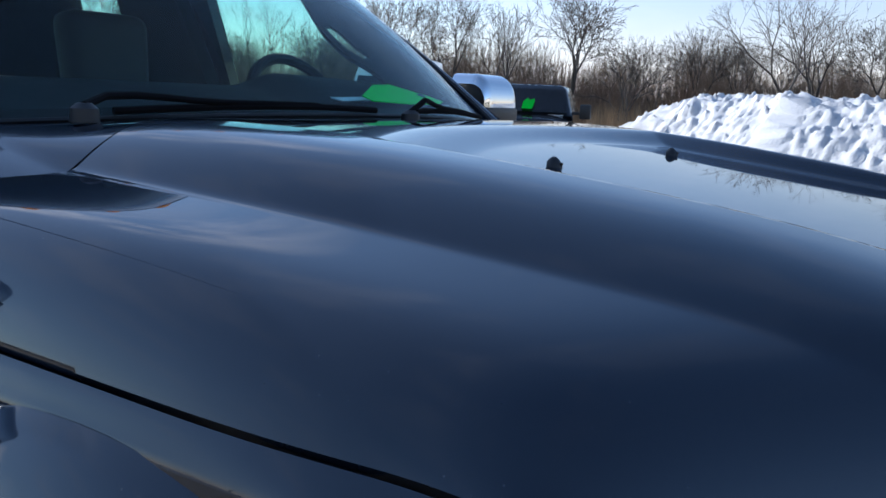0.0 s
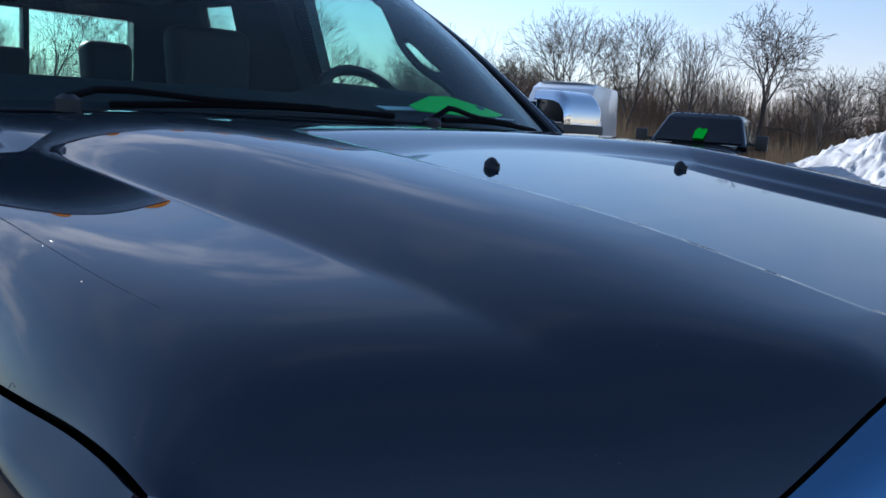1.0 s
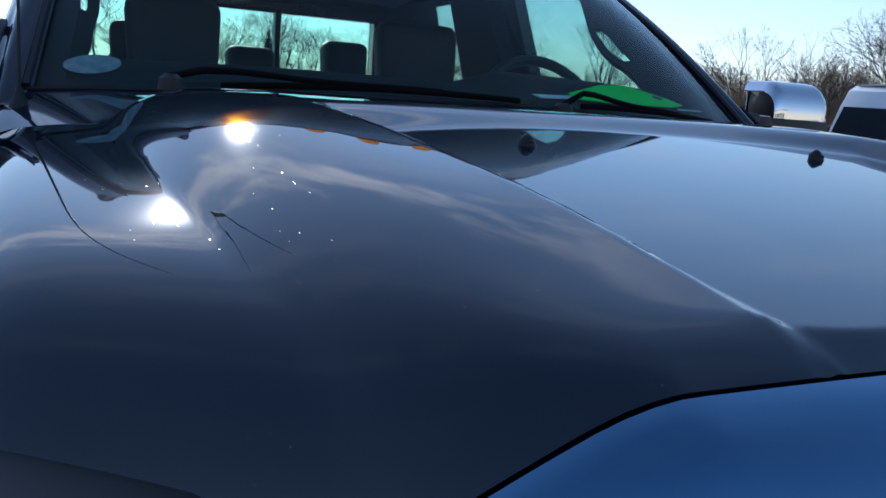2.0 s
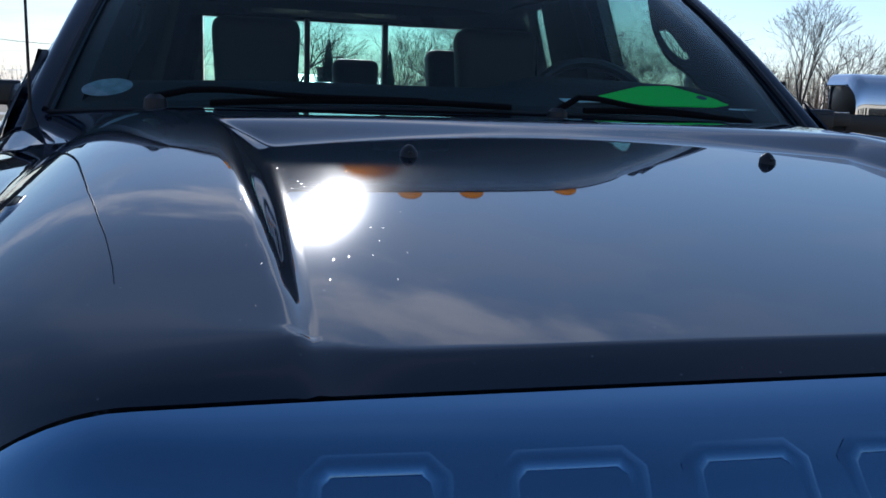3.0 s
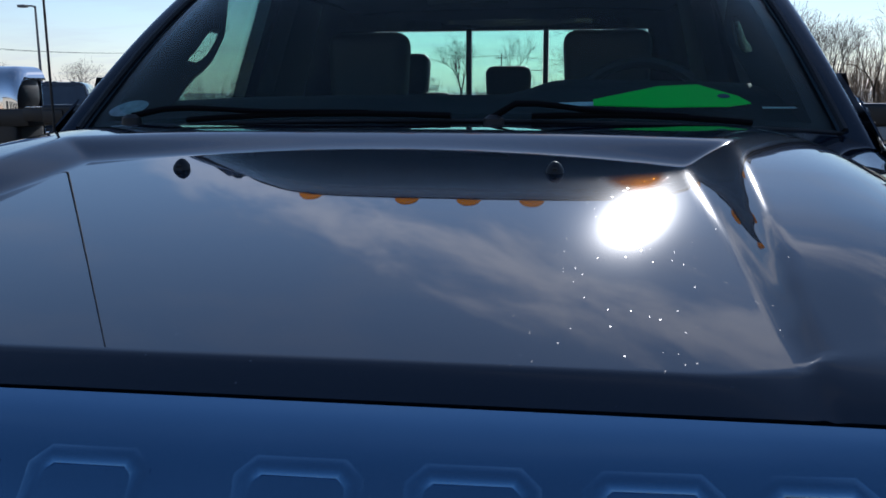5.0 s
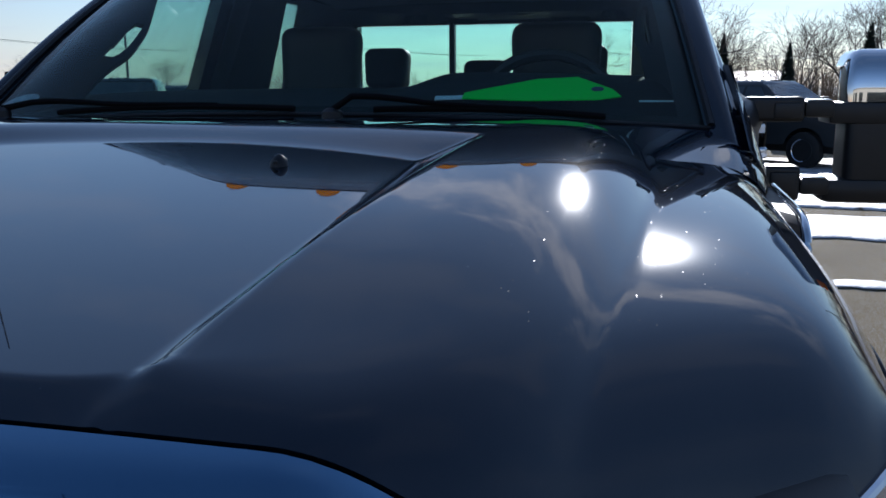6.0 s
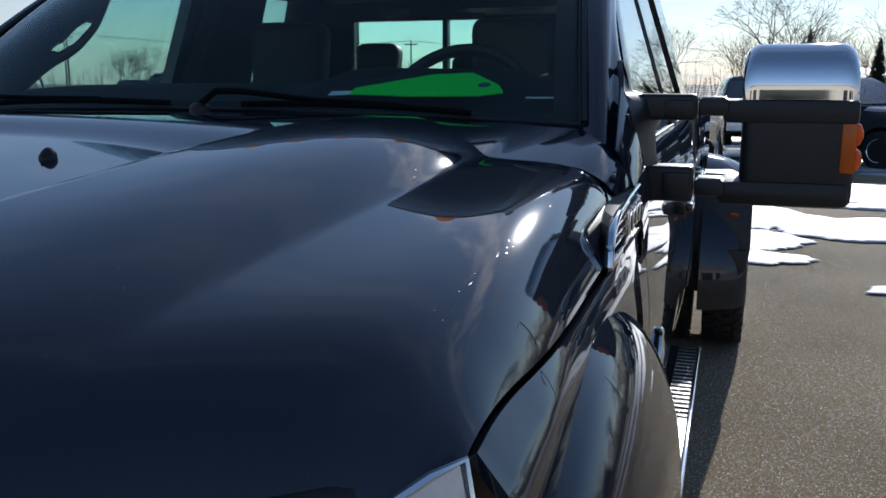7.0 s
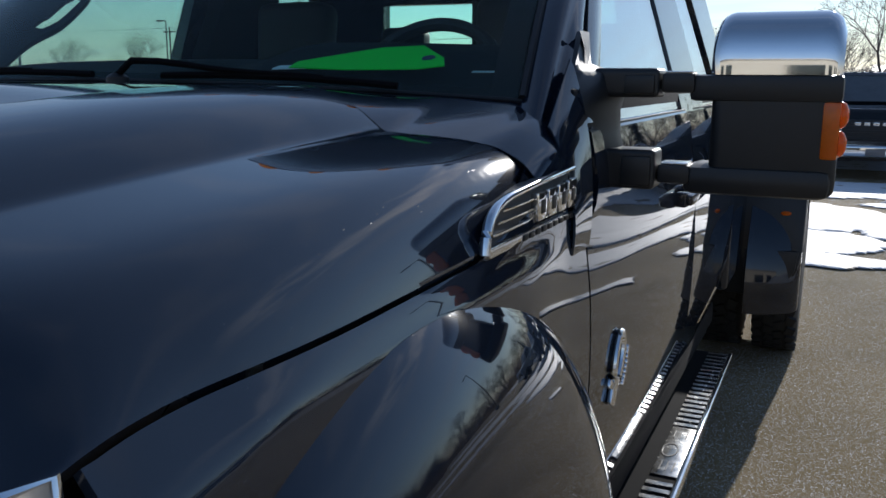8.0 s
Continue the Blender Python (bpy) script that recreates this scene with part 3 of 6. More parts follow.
for s in (-1, 1):
    noz = joined(moved(lathe([(0.0, 0.0122), (0.006, 0.0116), (0.010, 0.0092), (0.0135, 0.0060), (0.0155, 0.0028), (0.016, 0.001)], (0, 0, 0), 2, 20), Matrix.Shear('XZ', 4, (0.0, 0.25))), box(-0.003, 0.003, -0.0125, -0.008, 0.004, 0.008, 0.0008))
    part("washer_nozzle", moved(noz, Matrix.Translation((s * 0.267, 1.055, hood_height(0.267, 1.055) - 0.001))), M_TRIM, truck, "small black washer nozzle")

# dark well under the hood's gaps
well = joined(box(-0.90, 0.90, 0.52, 1.62, 1.00, 1.24, 0.02), box(-0.56, 0.56, 0.42, 0.60, 1.10, 1.30, 0.01))
part("engine_bay", well, M_TRIM, truck)


# ---------------------------------------------------------------- nose panel, grille, headlamps
def nose_point(u, v):
    """Header panel below the hood's front edge: u across, v from the gap down."""
    c = 2 * u - 1
    ax = abs(c) * 0.712 + 0.02 * v * abs(c)
    ax_top = min(ax, 0.715)
    y0, z0 = smooth_table(FRONT_Y, ax_top, 0.03) - 0.0035, smooth_table(FRONT_Z, ax_top, 0.03) - 0.0015
    a0 = 0.15
    a = a0 + v * (math.pi / 2 - a0)
    return Vector((math.copysign(ax, c), y0 - (0.14 - 0.09 * (ax / 0.7) ** 3) * (math.sin(a) - math.sin(a0)) / (1 - math.sin(a0)), z0 + (1.12 - z0) * (1 - math.cos(a) / math.cos(a0))))


nose = part("header_panel", sheet(nose_point, 90, 24, 0.006), M_SATIN, truck, "satin chrome header panel with raised lettering shapes", split=60)


def nose_frame(x, v):
    """Place and tilt on the header panel at x, v."""
    u = (x / 0.712 + 1) / 2
    p, q, r = nose_point(u, v), nose_point(u, v + 0.04), nose_point(u + 0.01, v)
    down, across = (q - p).normalized(), (r - p).normalized()
    out = across.cross(-down).normalized()
    if out.y > 0:
        out = -out
    return Matrix((Vector((across.x, -down.x, out.x, p.x)), Vector((across.y, -down.y, out.y, p.y)), Vector((across.z, -down.z, out.z, p.z)), Vector((0, 0, 0, 1))))


def raised_frame(w, h, t, deep):
    """A low raised frame, one piece: outer and inner outline with cut corners."""
    bm = bmesh.new()
    def loop(hw, hh, z, cut):
        pts = [(hw - cut, hh), (hw, hh - cut), (hw, -hh + cut), (hw - cut, -hh), (-hw + cut, -hh), (-hw, -hh + cut), (-hw, hh - cut), (-hw + cut, hh)]
        return [bm.verts.new((x, y, z)) for x, y in pts]
    loops = [loop(w, h, -0.001, 0.012), loop(w - 0.003, h - 0.003, deep, 0.011), loop(w - t + 0.003, h - t + 0.003, deep, 0.006), loop(w - t, h - t, -0.001, 0.005)]
    for a, b in zip(loops, loops[1:]):
        for i in range(8):
            bm.faces.new((a[i], a[(i + 1) % 8], b[(i + 1) % 8], b[i]))
    return bm


# nine raised frames across the panel
for x0, x1 in ((-0.451, -0.370), (-0.347, -0.261), (-0.241, -0.161), (-0.143, -0.066), (-0.047, 0.033), (0.085, 0.165), (0.188, 0.268), (0.290, 0.370), (0.385, 0.455)):
    part("raised_block", moved(raised_frame((x1 - x0) / 2, 0.030, 0.012, 0.0007), nose_frame((x0 + x1) / 2, 0.33)), M_SATIN, nose)

# grille and bumper under the panel
part("grille_frame", joined(box(-0.64, 0.64, 0.22, 0.36, 1.06, 1.115, 0.02), box(-0.64, 0.64, 0.22, 0.36, 0.66, 0.70, 0.02),
     box(-0.66, -0.60, 0.22, 0.36, 0.66, 1.11, 0.02), box(0.60, 0.66, 0.22, 0.36, 0.66, 1.11, 0.02)), M_CHROME, truck, "chrome grille frame")
for k in range(3):
    part("grille_bar", box(-0.60, 0.60, 0.24, 0.34, 0.76 + 0.11 * k, 0.81 + 0.11 * k, 0.015), M_CHROME, truck, "chrome grille bar")
part("grille_mesh", box(-0.62, 0.62, 0.34, 0.40, 0.66, 1.11, 0.01), M_TRIM, truck)
part("front_bumper", box(-1.02, 1.02, 0.12, 0.42, 0.42, 0.64, 0.05, 4), M_CHROME, truck, "chrome front bumper")

for s in (-1, 1):
    def lamp_point(u, v, s=s):
        ax = 0.715 + 0.245 * u
        y = smooth_table(FRONT_Y, ax, 0.03) - 0.003 - 0.05 * math.sin(math.pi * v * 0.9) * (1 - 0.6 * u)
        z_top = smooth_table(FRONT_Z, ax, 0.03) - 0.002
        z = z_top + (0.86 - z_top) * v
        return Vector((s * (ax + 0.025 * u * math.sin(math.pi * v)), y, z))
    lamp = part("headlamp", sheet(lamp_point, 18, 18, 0.02), M_LENS, truck, "clear wrap-around headlamp")
    part("lamp_rim", tube([lamp_point(u, 0.0) + Vector((0, -0.001, 0.002)) for u in [k / 12 for k in range(13)]] + [lamp_point(1.0, k / 8) + Vector((s * 0.002, 0, 0)) for k in range(1, 9)], 0.004, 6), M_CHROME, lamp)
    part("amber_reflector", sheet(lambda u, v, s=s: lamp_point(0.80 + 0.18 * u, 0.30 + 0.5 * v) + Vector((s * 0.003, -0.003, 0)), 6, 8, 0.004), M_AMBER, lamp)


# ---------------------------------------------------------------- fenders, flares, doors
def side_x(z):
    """Half width of the body side at a height."""
    return smooth_table([(0.45, 0.915), (0.56, 0.955), (0.64, 0.983), (0.74, 0.999), (0.85, 1.006), (1.00, 1.008), (1.14, 1.002), (1.20, 0.990), (1.28, 0.985), (1.36, 0.975), (1.42, 0.955)], z, 0.05)


FLARE_Y, HUB_Z = 1.14, 0.43


def fender_top_z(y):
    return hood_height(smooth_table(HOOD_SIDE_X, y, 0.05), max(y, 0.725)) - 0.004


def fender_x(y, z):
    x = side_x(z)
    x += 0.010 * smooth01((1.245 - z) / 0.03) * (1 - smooth01((y - 1.45) / 0.25))
    x -= 0.02 * smooth01((1.0 - y) / 0.4) * smooth01((1.20 - z) / 0.1)
    top = fender_top_z(y)
    return min(x, smooth_table(HOOD_SIDE_X, y, 0.05) + 0.0055 + 0.80 * max(0.0, top - z))


for s in (-1, 1):
    def fender_point(u, v, s=s):
        y = 0.718 + 1.067 * u
        top = fender_top_z(y) if y < 1.68 else fender_top_z(1.68)
        low = 0.46
        if abs(y - FLARE_Y) < 0.56:
            low = HUB_Z + math.sqrt(max(0.0, 0.56 ** 2 - (y - FLARE_Y) ** 2))
        z = top + (low - top) * v
        return Vector((s * fender_x(y, z), y, z))
    fender = part("fender", sheet(fender_point, 90, 30, 0.01), M_PAINT, truck, "glossy black front fender")

    def flare_point(u, v, s=s):
        a = radians(-12 + 204 * u)
        r = 0.812 - 0.29 * v
        squash = 1.0 if a < math.pi / 2 else 0.94
        y = FLARE_Y + r * math.cos(a) * squash
        z = HUB_Z + r * math.sin(a) * 0.98
        z = min(z, 1.30)
        inner_x = fender_x(min(max(y, 0.70), 1.78), min(z, 1.2)) - 0.004
        bulge = math.sin(min(1.0, v * 1.25) * math.pi / 2) ** 0.75
        x = inner_x + (1.090 - inner_x) * bulge - (0.03 * smooth01((v - 0.92) / 0.08))
        return Vector((s * x, y, z))
    flare = part("wheel_flare", sheet(flare_point, 72, 20, 0.008), M_PAINT, truck, "wide glossy black wheel flare", split=60)


def wheel(y, x_in, x_out, s, dual=False):
    """Tyre with shoulder lugs and tread blocks, and a bright rim."""
    r, w = 0.415, x_out - x_in
    mid = (x_in + x_out) / 2
    prof = [(-w / 2, 0.24), (-w / 2, 0.36), (-w / 2 + 0.02, 0.395), (-w / 2 + 0.05, r - 0.008), (w / 2 - 0.05, r - 0.008), (w / 2 - 0.02, 0.395), (w / 2, 0.36), (w / 2, 0.24)]
    ty = part("wheel", lathe(prof, (s * mid, y, r), 0, 56), M_TYRE, truck, "black off-road tyre on a bright rim")
    lugs = bmesh.new()
    for row, dx in enumerate((-0.36, -0.12, 0.12, 0.36)):
        for k in range(36):
            a = 2 * math.pi * (k + 0.5 * (row % 2)) / 36
            b = box(-w * 0.10, w * 0.10, -0.026, 0.026, -0.012, 0.006)
            moved(b, Matrix.Translation((s * mid + dx * w, y, r)) @ Matrix.Rotation(a, 4, "X") @ Matrix.Translation((0, 0, r - 0.004)) @ Matrix.Rotation(0.35 * (-1) ** row, 4, "Z"))
            me = bpy.data.meshes.new("lug")
            b.to_mesh(me)
            b.free()
            lugs.from_mesh(me)
            bpy.data.meshes.remove(me)
    part("tread", lugs, M_TYRE, ty, smooth=False)
    face = s * (x_out - 0.03)
    rim = lathe([(-0.16 * s, 0.235), (-0.02 * s, 0.235), (0.0, 0.225), (-0.015 * s, 0.205), (-0.07 * s, 0.19), (-0.075 * s, 0.08), (-0.02 * s, 0.075), (-0.02 * s, 0.02)], (face, y, r), 0, 40)
    part("rim", rim, M_CHROME, ty, "bright polished rim")


for s in (-1, 1):
    wheel(FLARE_Y, 0.78, 1.03, s)
    wheel(5.44, 0.74, 0.97, s)
    wheel(5.44, 1.035, 1.262, s)


def door_panel(y0, y1, s, name, label):
    def f(u, v):
        z = 1.385 + (0.54 - 1.385) * v
        ya = y0 + (0.098 * smooth01((z - 1.20) / 0.08) if y0 < 2 else 0.0)
        y = ya + (y1 - ya) * u
        x = side_x(z) + 0.004 * math.sin(math.pi * u)
        return Vector((s * x, y, z))
    return part(name, sheet(f, 24, 40, 0.02), M_PAINT, truck, label, split=60)


for s in (-1, 1):
    for y0, y1 in ((1.794, 2.985), (2.993, 3.86)):
        d = door_panel(y0, y1, s, "door", "glossy black cab door")
        hy = y1 - 0.22
        part("door_handle", joined(box(s * 1.018, s * 1.045, hy - 0.12, hy + 0.10, 1.155, 1.185, 0.01), box(s * 1.0, s * 1.03, hy - 0.12, hy - 0.09, 1.15, 1.19, 0.006), box(s * 1.0, s * 1.03, hy + 0.07, hy + 0.10, 1.15, 1.19, 0.006)), M_PAINT, d, "glossy black door handle")
        part("belt_strip", box(s * 0.950, s * 0.961, y0 + 0.12, y1 - 0.02, 1.386, 1.394, 0.002), M_TRIM, d)
    # rocker under the doors
    part("rocker", box(s * 0.88, s * 0.945, 1.80, 4.15, 0.44, 0.545, 0.02), M_SILL, truck)
    # cab corner behind the rear door
    part("cab_corner", sheet(lambda u, v, s=s: Vector((s * (side_x(1.40 - 0.86 * v) - 0.01 * u), 3.866 + 0.29 * u, 1.40 - 0.86 * v)), 6, 24, 0.02), M_PAINT, truck)

# ---------------------------------------------------------------- cab: windshield, pillars, roof, glass
def ws_low(c):
    return Vector((0.865 * c, 1.635 + 0.175 * c * c, 1.468 - 0.030 * c * c))


def ws_high(c):
    return Vector((0.735 * c, 2.27 + 0.06 * c * c + 0.20 * c ** 6, 1.908 + 0.006 * c * c))


def ws_point(u, v):
    c = 2 * u - 1
    p = ws_low(c).lerp(ws_high(c), v)
    return p + Vector((0, -0.02, 0.022)) * math.sin(math.pi * v)


windshield = part("windshield", sheet(ws_point, 40, 24, 0.006), M_WINDSHIELD, truck, "tinted laminated windshield", split=60)
windshield.visible_shadow = False
part("windshield_seal", joined(
    tube([ws_point(k / 40, 0.0) + Vector((0, -0.001, 0.001)) for k in range(41)], 0.005, 6),
    tube([ws_point(k / 40, 1.0) + Vector((0, 0.002, 0.0)) for k in range(41)], 0.003, 6)), M_TRIM, windshield)


M_FRIT = material("black_ceramic_band", (0.004, 0.004, 0.005), 0.6, vary=0.1, scale=30, spec=0.2)
behind = Vector((0, 0.0045, -0.0065))
band = joined(sheet(lambda u, v: ws_point(u, 0.045 * v) + behind, 40, 3), sheet(lambda u, v: ws_point(u, 0.93 + 0.07 * v) + behind, 40, 3),
              sheet(lambda u, v: ws_point(0.034 * u, 0.045 + 0.885 * v) + behind, 3, 24), sheet(lambda u, v: ws_point(1 - 0.034 * u, 0.045 + 0.885 * v) + behind, 3, 24))
part("edge_band", band, M_FRIT, windshield, "black ceramic band round the glass")


def pillar_outer(v):
    """Outer edge of the front pillar."""
    return Vector((0.915, 1.79, 1.420)).lerp(Vector((0.798, 2.55, 1.915)), v) + Vector((0.004, -0.01, 0.016)) * math.sin(math.pi * v)


for s in (-1, 1):
    def pillar_point(u, v, s=s):
        v = -0.14 + 1.14 * v
        inner = ws_point(1.0, v) + Vector((-0.012, 0.004, 0.003))
        outer = pillar_outer(v)
        back = outer + Vector((-0.015, 0.085, -0.035))
        edge_y = 1.862 + 0.60 * max(0.0, (back.z - 1.400) / 0.505) ** 0.93
        flank = Vector((min(0.955, 0.960 - 0.325 * (back.z - 1.385)), max(edge_y, outer.y + 0.03), back.z))
        back = back.lerp(flank, 1 - smooth01((v - 0.12) / 0.45))
        if u < 0.5:
            p = inner.lerp(outer, u * 2) + Vector((0.012, -0.010, 0.012)) * math.sin(math.pi * u * 2) ** 0.8
        else:
            p = outer.lerp(back, u * 2 - 1) + Vector((0.014, 0, 0)) * math.sin(math.pi * (u * 2 - 1))
        return Vector((s * p.x, p.y, p.z))
    part("front_pillar", sheet(pillar_point, 20, 24, 0.012), M_PAINT, truck, split=70)
    part("pillar_trim", tube([Vector((s * p.x, p.y - 0.006, p.z + 0.006)) for p in [ws_point(1.0, k / 16) for k in range(17)]], 0.008, 6), M_TRIM, truck)


def roof_point(u, v):
    c = 2 * u - 1
    front = ws_high(c) + Vector((0.06 * c, 0.004, 0.006))
    y = front.y + (4.20 - front.y) * v
    edge = abs(c) ** 3.2
    z = front.z - 0.003 + 0.040 * (1 - (1 - min(1.0, v / 0.09)) ** 2) + 0.050 * smooth01(v / 0.45) - 0.030 * smooth01((v - 0.8) / 0.2) - 0.030 * edge
    x = c * (0.795 - 0.01 * smooth01(v * 4))
    return Vector((x, y, z))


part("roof", sheet(lambda u, v: roof_point(u, v ** 1.6), 48, 60, 0.004), M_PAINT, truck, "glossy black cab roof", split=60)
for x in (-0.503, -0.193, 0.0, 0.193, 0.503):
    v = 0.058 - 0.008 * (abs(x) / 0.5) ** 2
    p = roof_point((x / 0.795 + 1) / 2, v)
    lens = lathe([(0.0, 0.030), (0.010, 0.030), (0.020, 0.024), (0.026, 0.012), (0.028, 0.002)], (0, 0, 0), 2, 24)
    bmesh.ops.scale(lens, vec=(1.30, 1.5, 0.80), verts=lens.verts[:])
    part("clearance_lamp", moved(lens, Matrix.Translation(p + Vector((0, 0, -0.003)))), M_AMBER_CLEAR, truck, "amber roof clearance lamp")

# headliner, rear wall, and side frames round the windows
part("headliner", sheet(lambda u, v: roof_point(0.01 + 0.98 * u, 0.98 * v) - Vector((0, -0.004, 0.022 + 0.028 * smooth01(v * 12))), 12, 12, 0.01), M_DASH, truck)


def upper_x(z):
    return 0.962 - 0.325 * (z - 1.385) ** 1.0


def side_frame(y0a, y1a, y0b, y1b, s, name):
    """A pillar between side windows: from y0a..y1a at the belt to y0b..y1b at the roof."""
    def f(u, v):
        z = 1.385 + 0.53 * v
        y = (y0a + (y1a - y0a) * u) * (1 - v) + (y0b + (y1b - y0b) * u) * v
        return Vector((s * upper_x(z), y, z))
    return part(name, sheet(f, 4, 12, 0.045), M_PAINT, truck)


for s in (-1, 1):
    side_frame(2.92, 3.34, 2.95, 3.34, s, "middle_pillar")
    side_frame(3.80, 4.17, 3.72, 4.17, s, "rear_pillar")
    part("roof_rail", tube([Vector((s * 0.785, y, 1.905)) for y in (2.52, 2.8, 3.2, 3.6, 4.0, 4.18)], 0.028, 10), M_PAINT, truck)
    front_win = bmesh.new()
    quad = [(1.90, 1.395), (2.93, 1.395), (2.95, 1.905), (2.50, 1.905)]
    vs = [front_win.verts.new((s * (upper_x(z) - 0.012), y, z)) for y, z in quad]
    front_win.faces.new(vs)
    g = part("side_window", front_win, M_SIDEGLASS, truck, smooth=False)
    g.modifiers.new("thickness", "SOLIDIFY").thickness = 0.005
    g.visible_shadow = False
    rear_win = bmesh.new()
    quad = [(3.33, 1.395), (3.82, 1.395), (3.74, 1.905), (3.33, 1.905)]
    vs = [rear_win.verts.new((s * (upper_x(z) - 0.012), y, z)) for y, z in quad]
    rear_win.faces.new(vs)
    g = part("side_window", rear_win, M_SIDEGLASS, truck, smooth=False)
    g.modifiers.new("thickness", "SOLIDIFY").thickness = 0.005
    g.visible_shadow = False

    def door_frame(u, v, s=s):
        z = 1.400 + 0.505 * v
        y = 1.862 + 0.60 * v ** 0.93 + 0.105 * u
        return Vector((s * (upper_x(z) + 0.004 * math.sin(math.pi * u)), y, z))
    part("door_frame", sheet(door_frame, 6, 20, 0.02), M_PAINT, truck, split=60)

# rear wall of the cab with the sliding window: posts either side of the middle pane
PANE_TOP, PANE_LOW = 1.815, 1.51
rear_wall = joined(box(-0.76, 0.76, 4.13, 4.20, PANE_TOP, 1.945, 0.01), box(-0.94, 0.94, 4.13, 4.20, 0.60, 1.40, 0.01), box(-0.90, 0.90, 4.135, 4.195, 1.39, PANE_LOW, 0.01),
                   prism([(-0.945, 1.38), (-0.66, 1.38), (-0.66, 1.93), (-0.785, 1.93)], 1, 4.132, 4.198), prism([(0.945, 1.38), (0.66, 1.38), (0.66, 1.93), (0.785, 1.93)], 1, 4.132, 4.198))
part("cab_back", rear_wall, M_PAINT, truck)
for s in (-1, 1):
    part("window_post", box(s * 0.173, s * 0.198, 4.125, 4.175, PANE_LOW - 0.01, PANE_TOP + 0.01, 0.004), M_TRIM, truck)
for x0, x1 in ((-0.655, -0.20), (-0.171, 0.171), (0.20, 0.655)):
    pane = part("rear_pane", box(x0, x1, 4.15, 4.155, PANE_LOW + 0.002, PANE_TOP - 0.002), M_REARGLASS, truck)
    pane.visible_shadow = False

# ---------------------------------------------------------------- cowl, wipers, antenna
def cowl_point(u, v):
    c = 2 * u - 1
    front = Vector((0.615 * c, hood_back(0.615 * abs(c)) + 0.004, 1.440 - 0.020 * c * c))
    back = ws_low(c * 0.711) + Vector((0, 0.012, 0.0))
    p = front.lerp(back, v)
    p.z -= 0.014 * math.sin(math.pi * v)
    return p


cowl = part("cowl_panel", sheet(cowl_point, 60, 10, 0.01), M_PLASTIC, truck, "black ribbed plastic cowl")
SHOULDER_X = [(0.0, 0.60), (0.55, 0.86), (0.66, 0.90), (0.78, 0.935), (0.88, 0.958), (1.0, 0.976)]
SHOULDER_FRONT_Z = [(0.55, 1.386), (0.66, 1.374), (0.78, 1.352), (0.88, 1.322), (1.0, 1.27)]
SHOULDER_BACK = [(0.0, 1.712), (0.28, 1.746), (0.55, 1.806), (0.66, 1.850), (0.78, 1.882), (0.88, 1.886), (1.0, 1.886)]
SHOULDER_BACK_Z = [(0.0, 1.451), (0.28, 1.446), (0.55, 1.437), (0.66, 1.430), (0.78, 1.406), (0.88, 1.386), (1.0, 1.30)]
for s in (-1, 1):
    def corner(u, v, s=s):
        # painted shoulder from the hood's rear edge to the windshield, rolling over into the fender
        x = smooth_table(SHOULDER_X, u, 0.03)
        y0, y1 = hood_back(x) + 0.010, smooth_table(SHOULDER_BACK, u, 0.03)
        z1 = smooth_table(SHOULDER_BACK_Z, u, 0.03)
        t0 = smooth01((x - 0.84) / 0.05)
        z0 = (hood_height(min(x, 0.90), y0 - 0.010) - 0.003) * (1 - t0) + smooth_table(SHOULDER_FRONT_Z, u, 0.03) * t0
        w = smooth01((x - 0.86) / 0.06)
        ease = v * (1 - w) + (1 - (1 - v) ** 1.5) * w
        return Vector((s * (x + 0.004 * w * math.sin(math.pi * v)), y0 + (y1 - y0) * v, z0 + (z1 - z0) * ease))
    part("cowl_corner", sheet(corner, 40, 16, 0.002), M_PAINT, truck, split=70)
    def pillar_base(u, v, s=s):
        # painted panel under the front pillar, from the cowl to the door's front edge
        low = Vector((0.9945, 1.700 + 0.100 * u, 1.195))
        high = Vector((0.936 - 0.016 * u, 1.735 + 0.170 * u, 1.402 + 0.112 * u))
        p = high.lerp(low, v)
        return Vector((s * (p.x + 0.020 * math.sin(math.pi * v) ** 0.8), p.y, p.z))
    part("pillar_base", sheet(pillar_base, 20, 20, 0.004), M_PAINT, truck, split=70)

    def door_shoulder(u, v, s=s):
        return Vector((s * (0.968 - 0.055 * v), 1.892 + 1.06 * u, 1.383 + 0.030 * math.sin(v * math.pi / 2)))
    part("door_shoulder", sheet(door_shoulder, 12, 8, 0.006), M_PAINT, truck, split=70)
for pivot, tip in ((-0.64, 0.05), (0.14, 0.66)):
    foot = Vector((pivot, 1.600 + 0.06 * (pivot / 0.865) ** 2, 1.455))
    arm = [foot + Vector((0, 0, 0.024))]
    for k in range(1, 13):
        t = k / 12
        x = pivot + (tip - pivot) * t
        c = x / 0.865
        p = ws_point((c + 1) / 2, 0.014 + 0.012 * math.sin(math.pi * t))
        arm.append(p + Vector((0, -0.014 - 0.07 * math.exp(-t / 0.18), 0.010 + 0.020 * math.exp(-((t - 0.10) / 0.22) ** 2))))
    w = part("wiper", tube(arm[:10], 0.0068, 8, taper=0.6), M_SILL, truck, "black wiper arm")
    blade = [ws_point(((tip + (pivot - tip) * k / 12 * 0.86) / 0.865 + 1) / 2, 0.006 + 0.010 * math.sin(math.pi * k / 12)) + Vector((0, -0.010, 0.010)) for k in range(13)]
    part("wiper_blade", tube(blade, 0.0065, 8), M_SILL, w)
    part("wiper_pivot", lathe([(0, 0.022), (0.02, 0.020), (0.028, 0.010)], foot, 2, 16), M_TRIM, w)
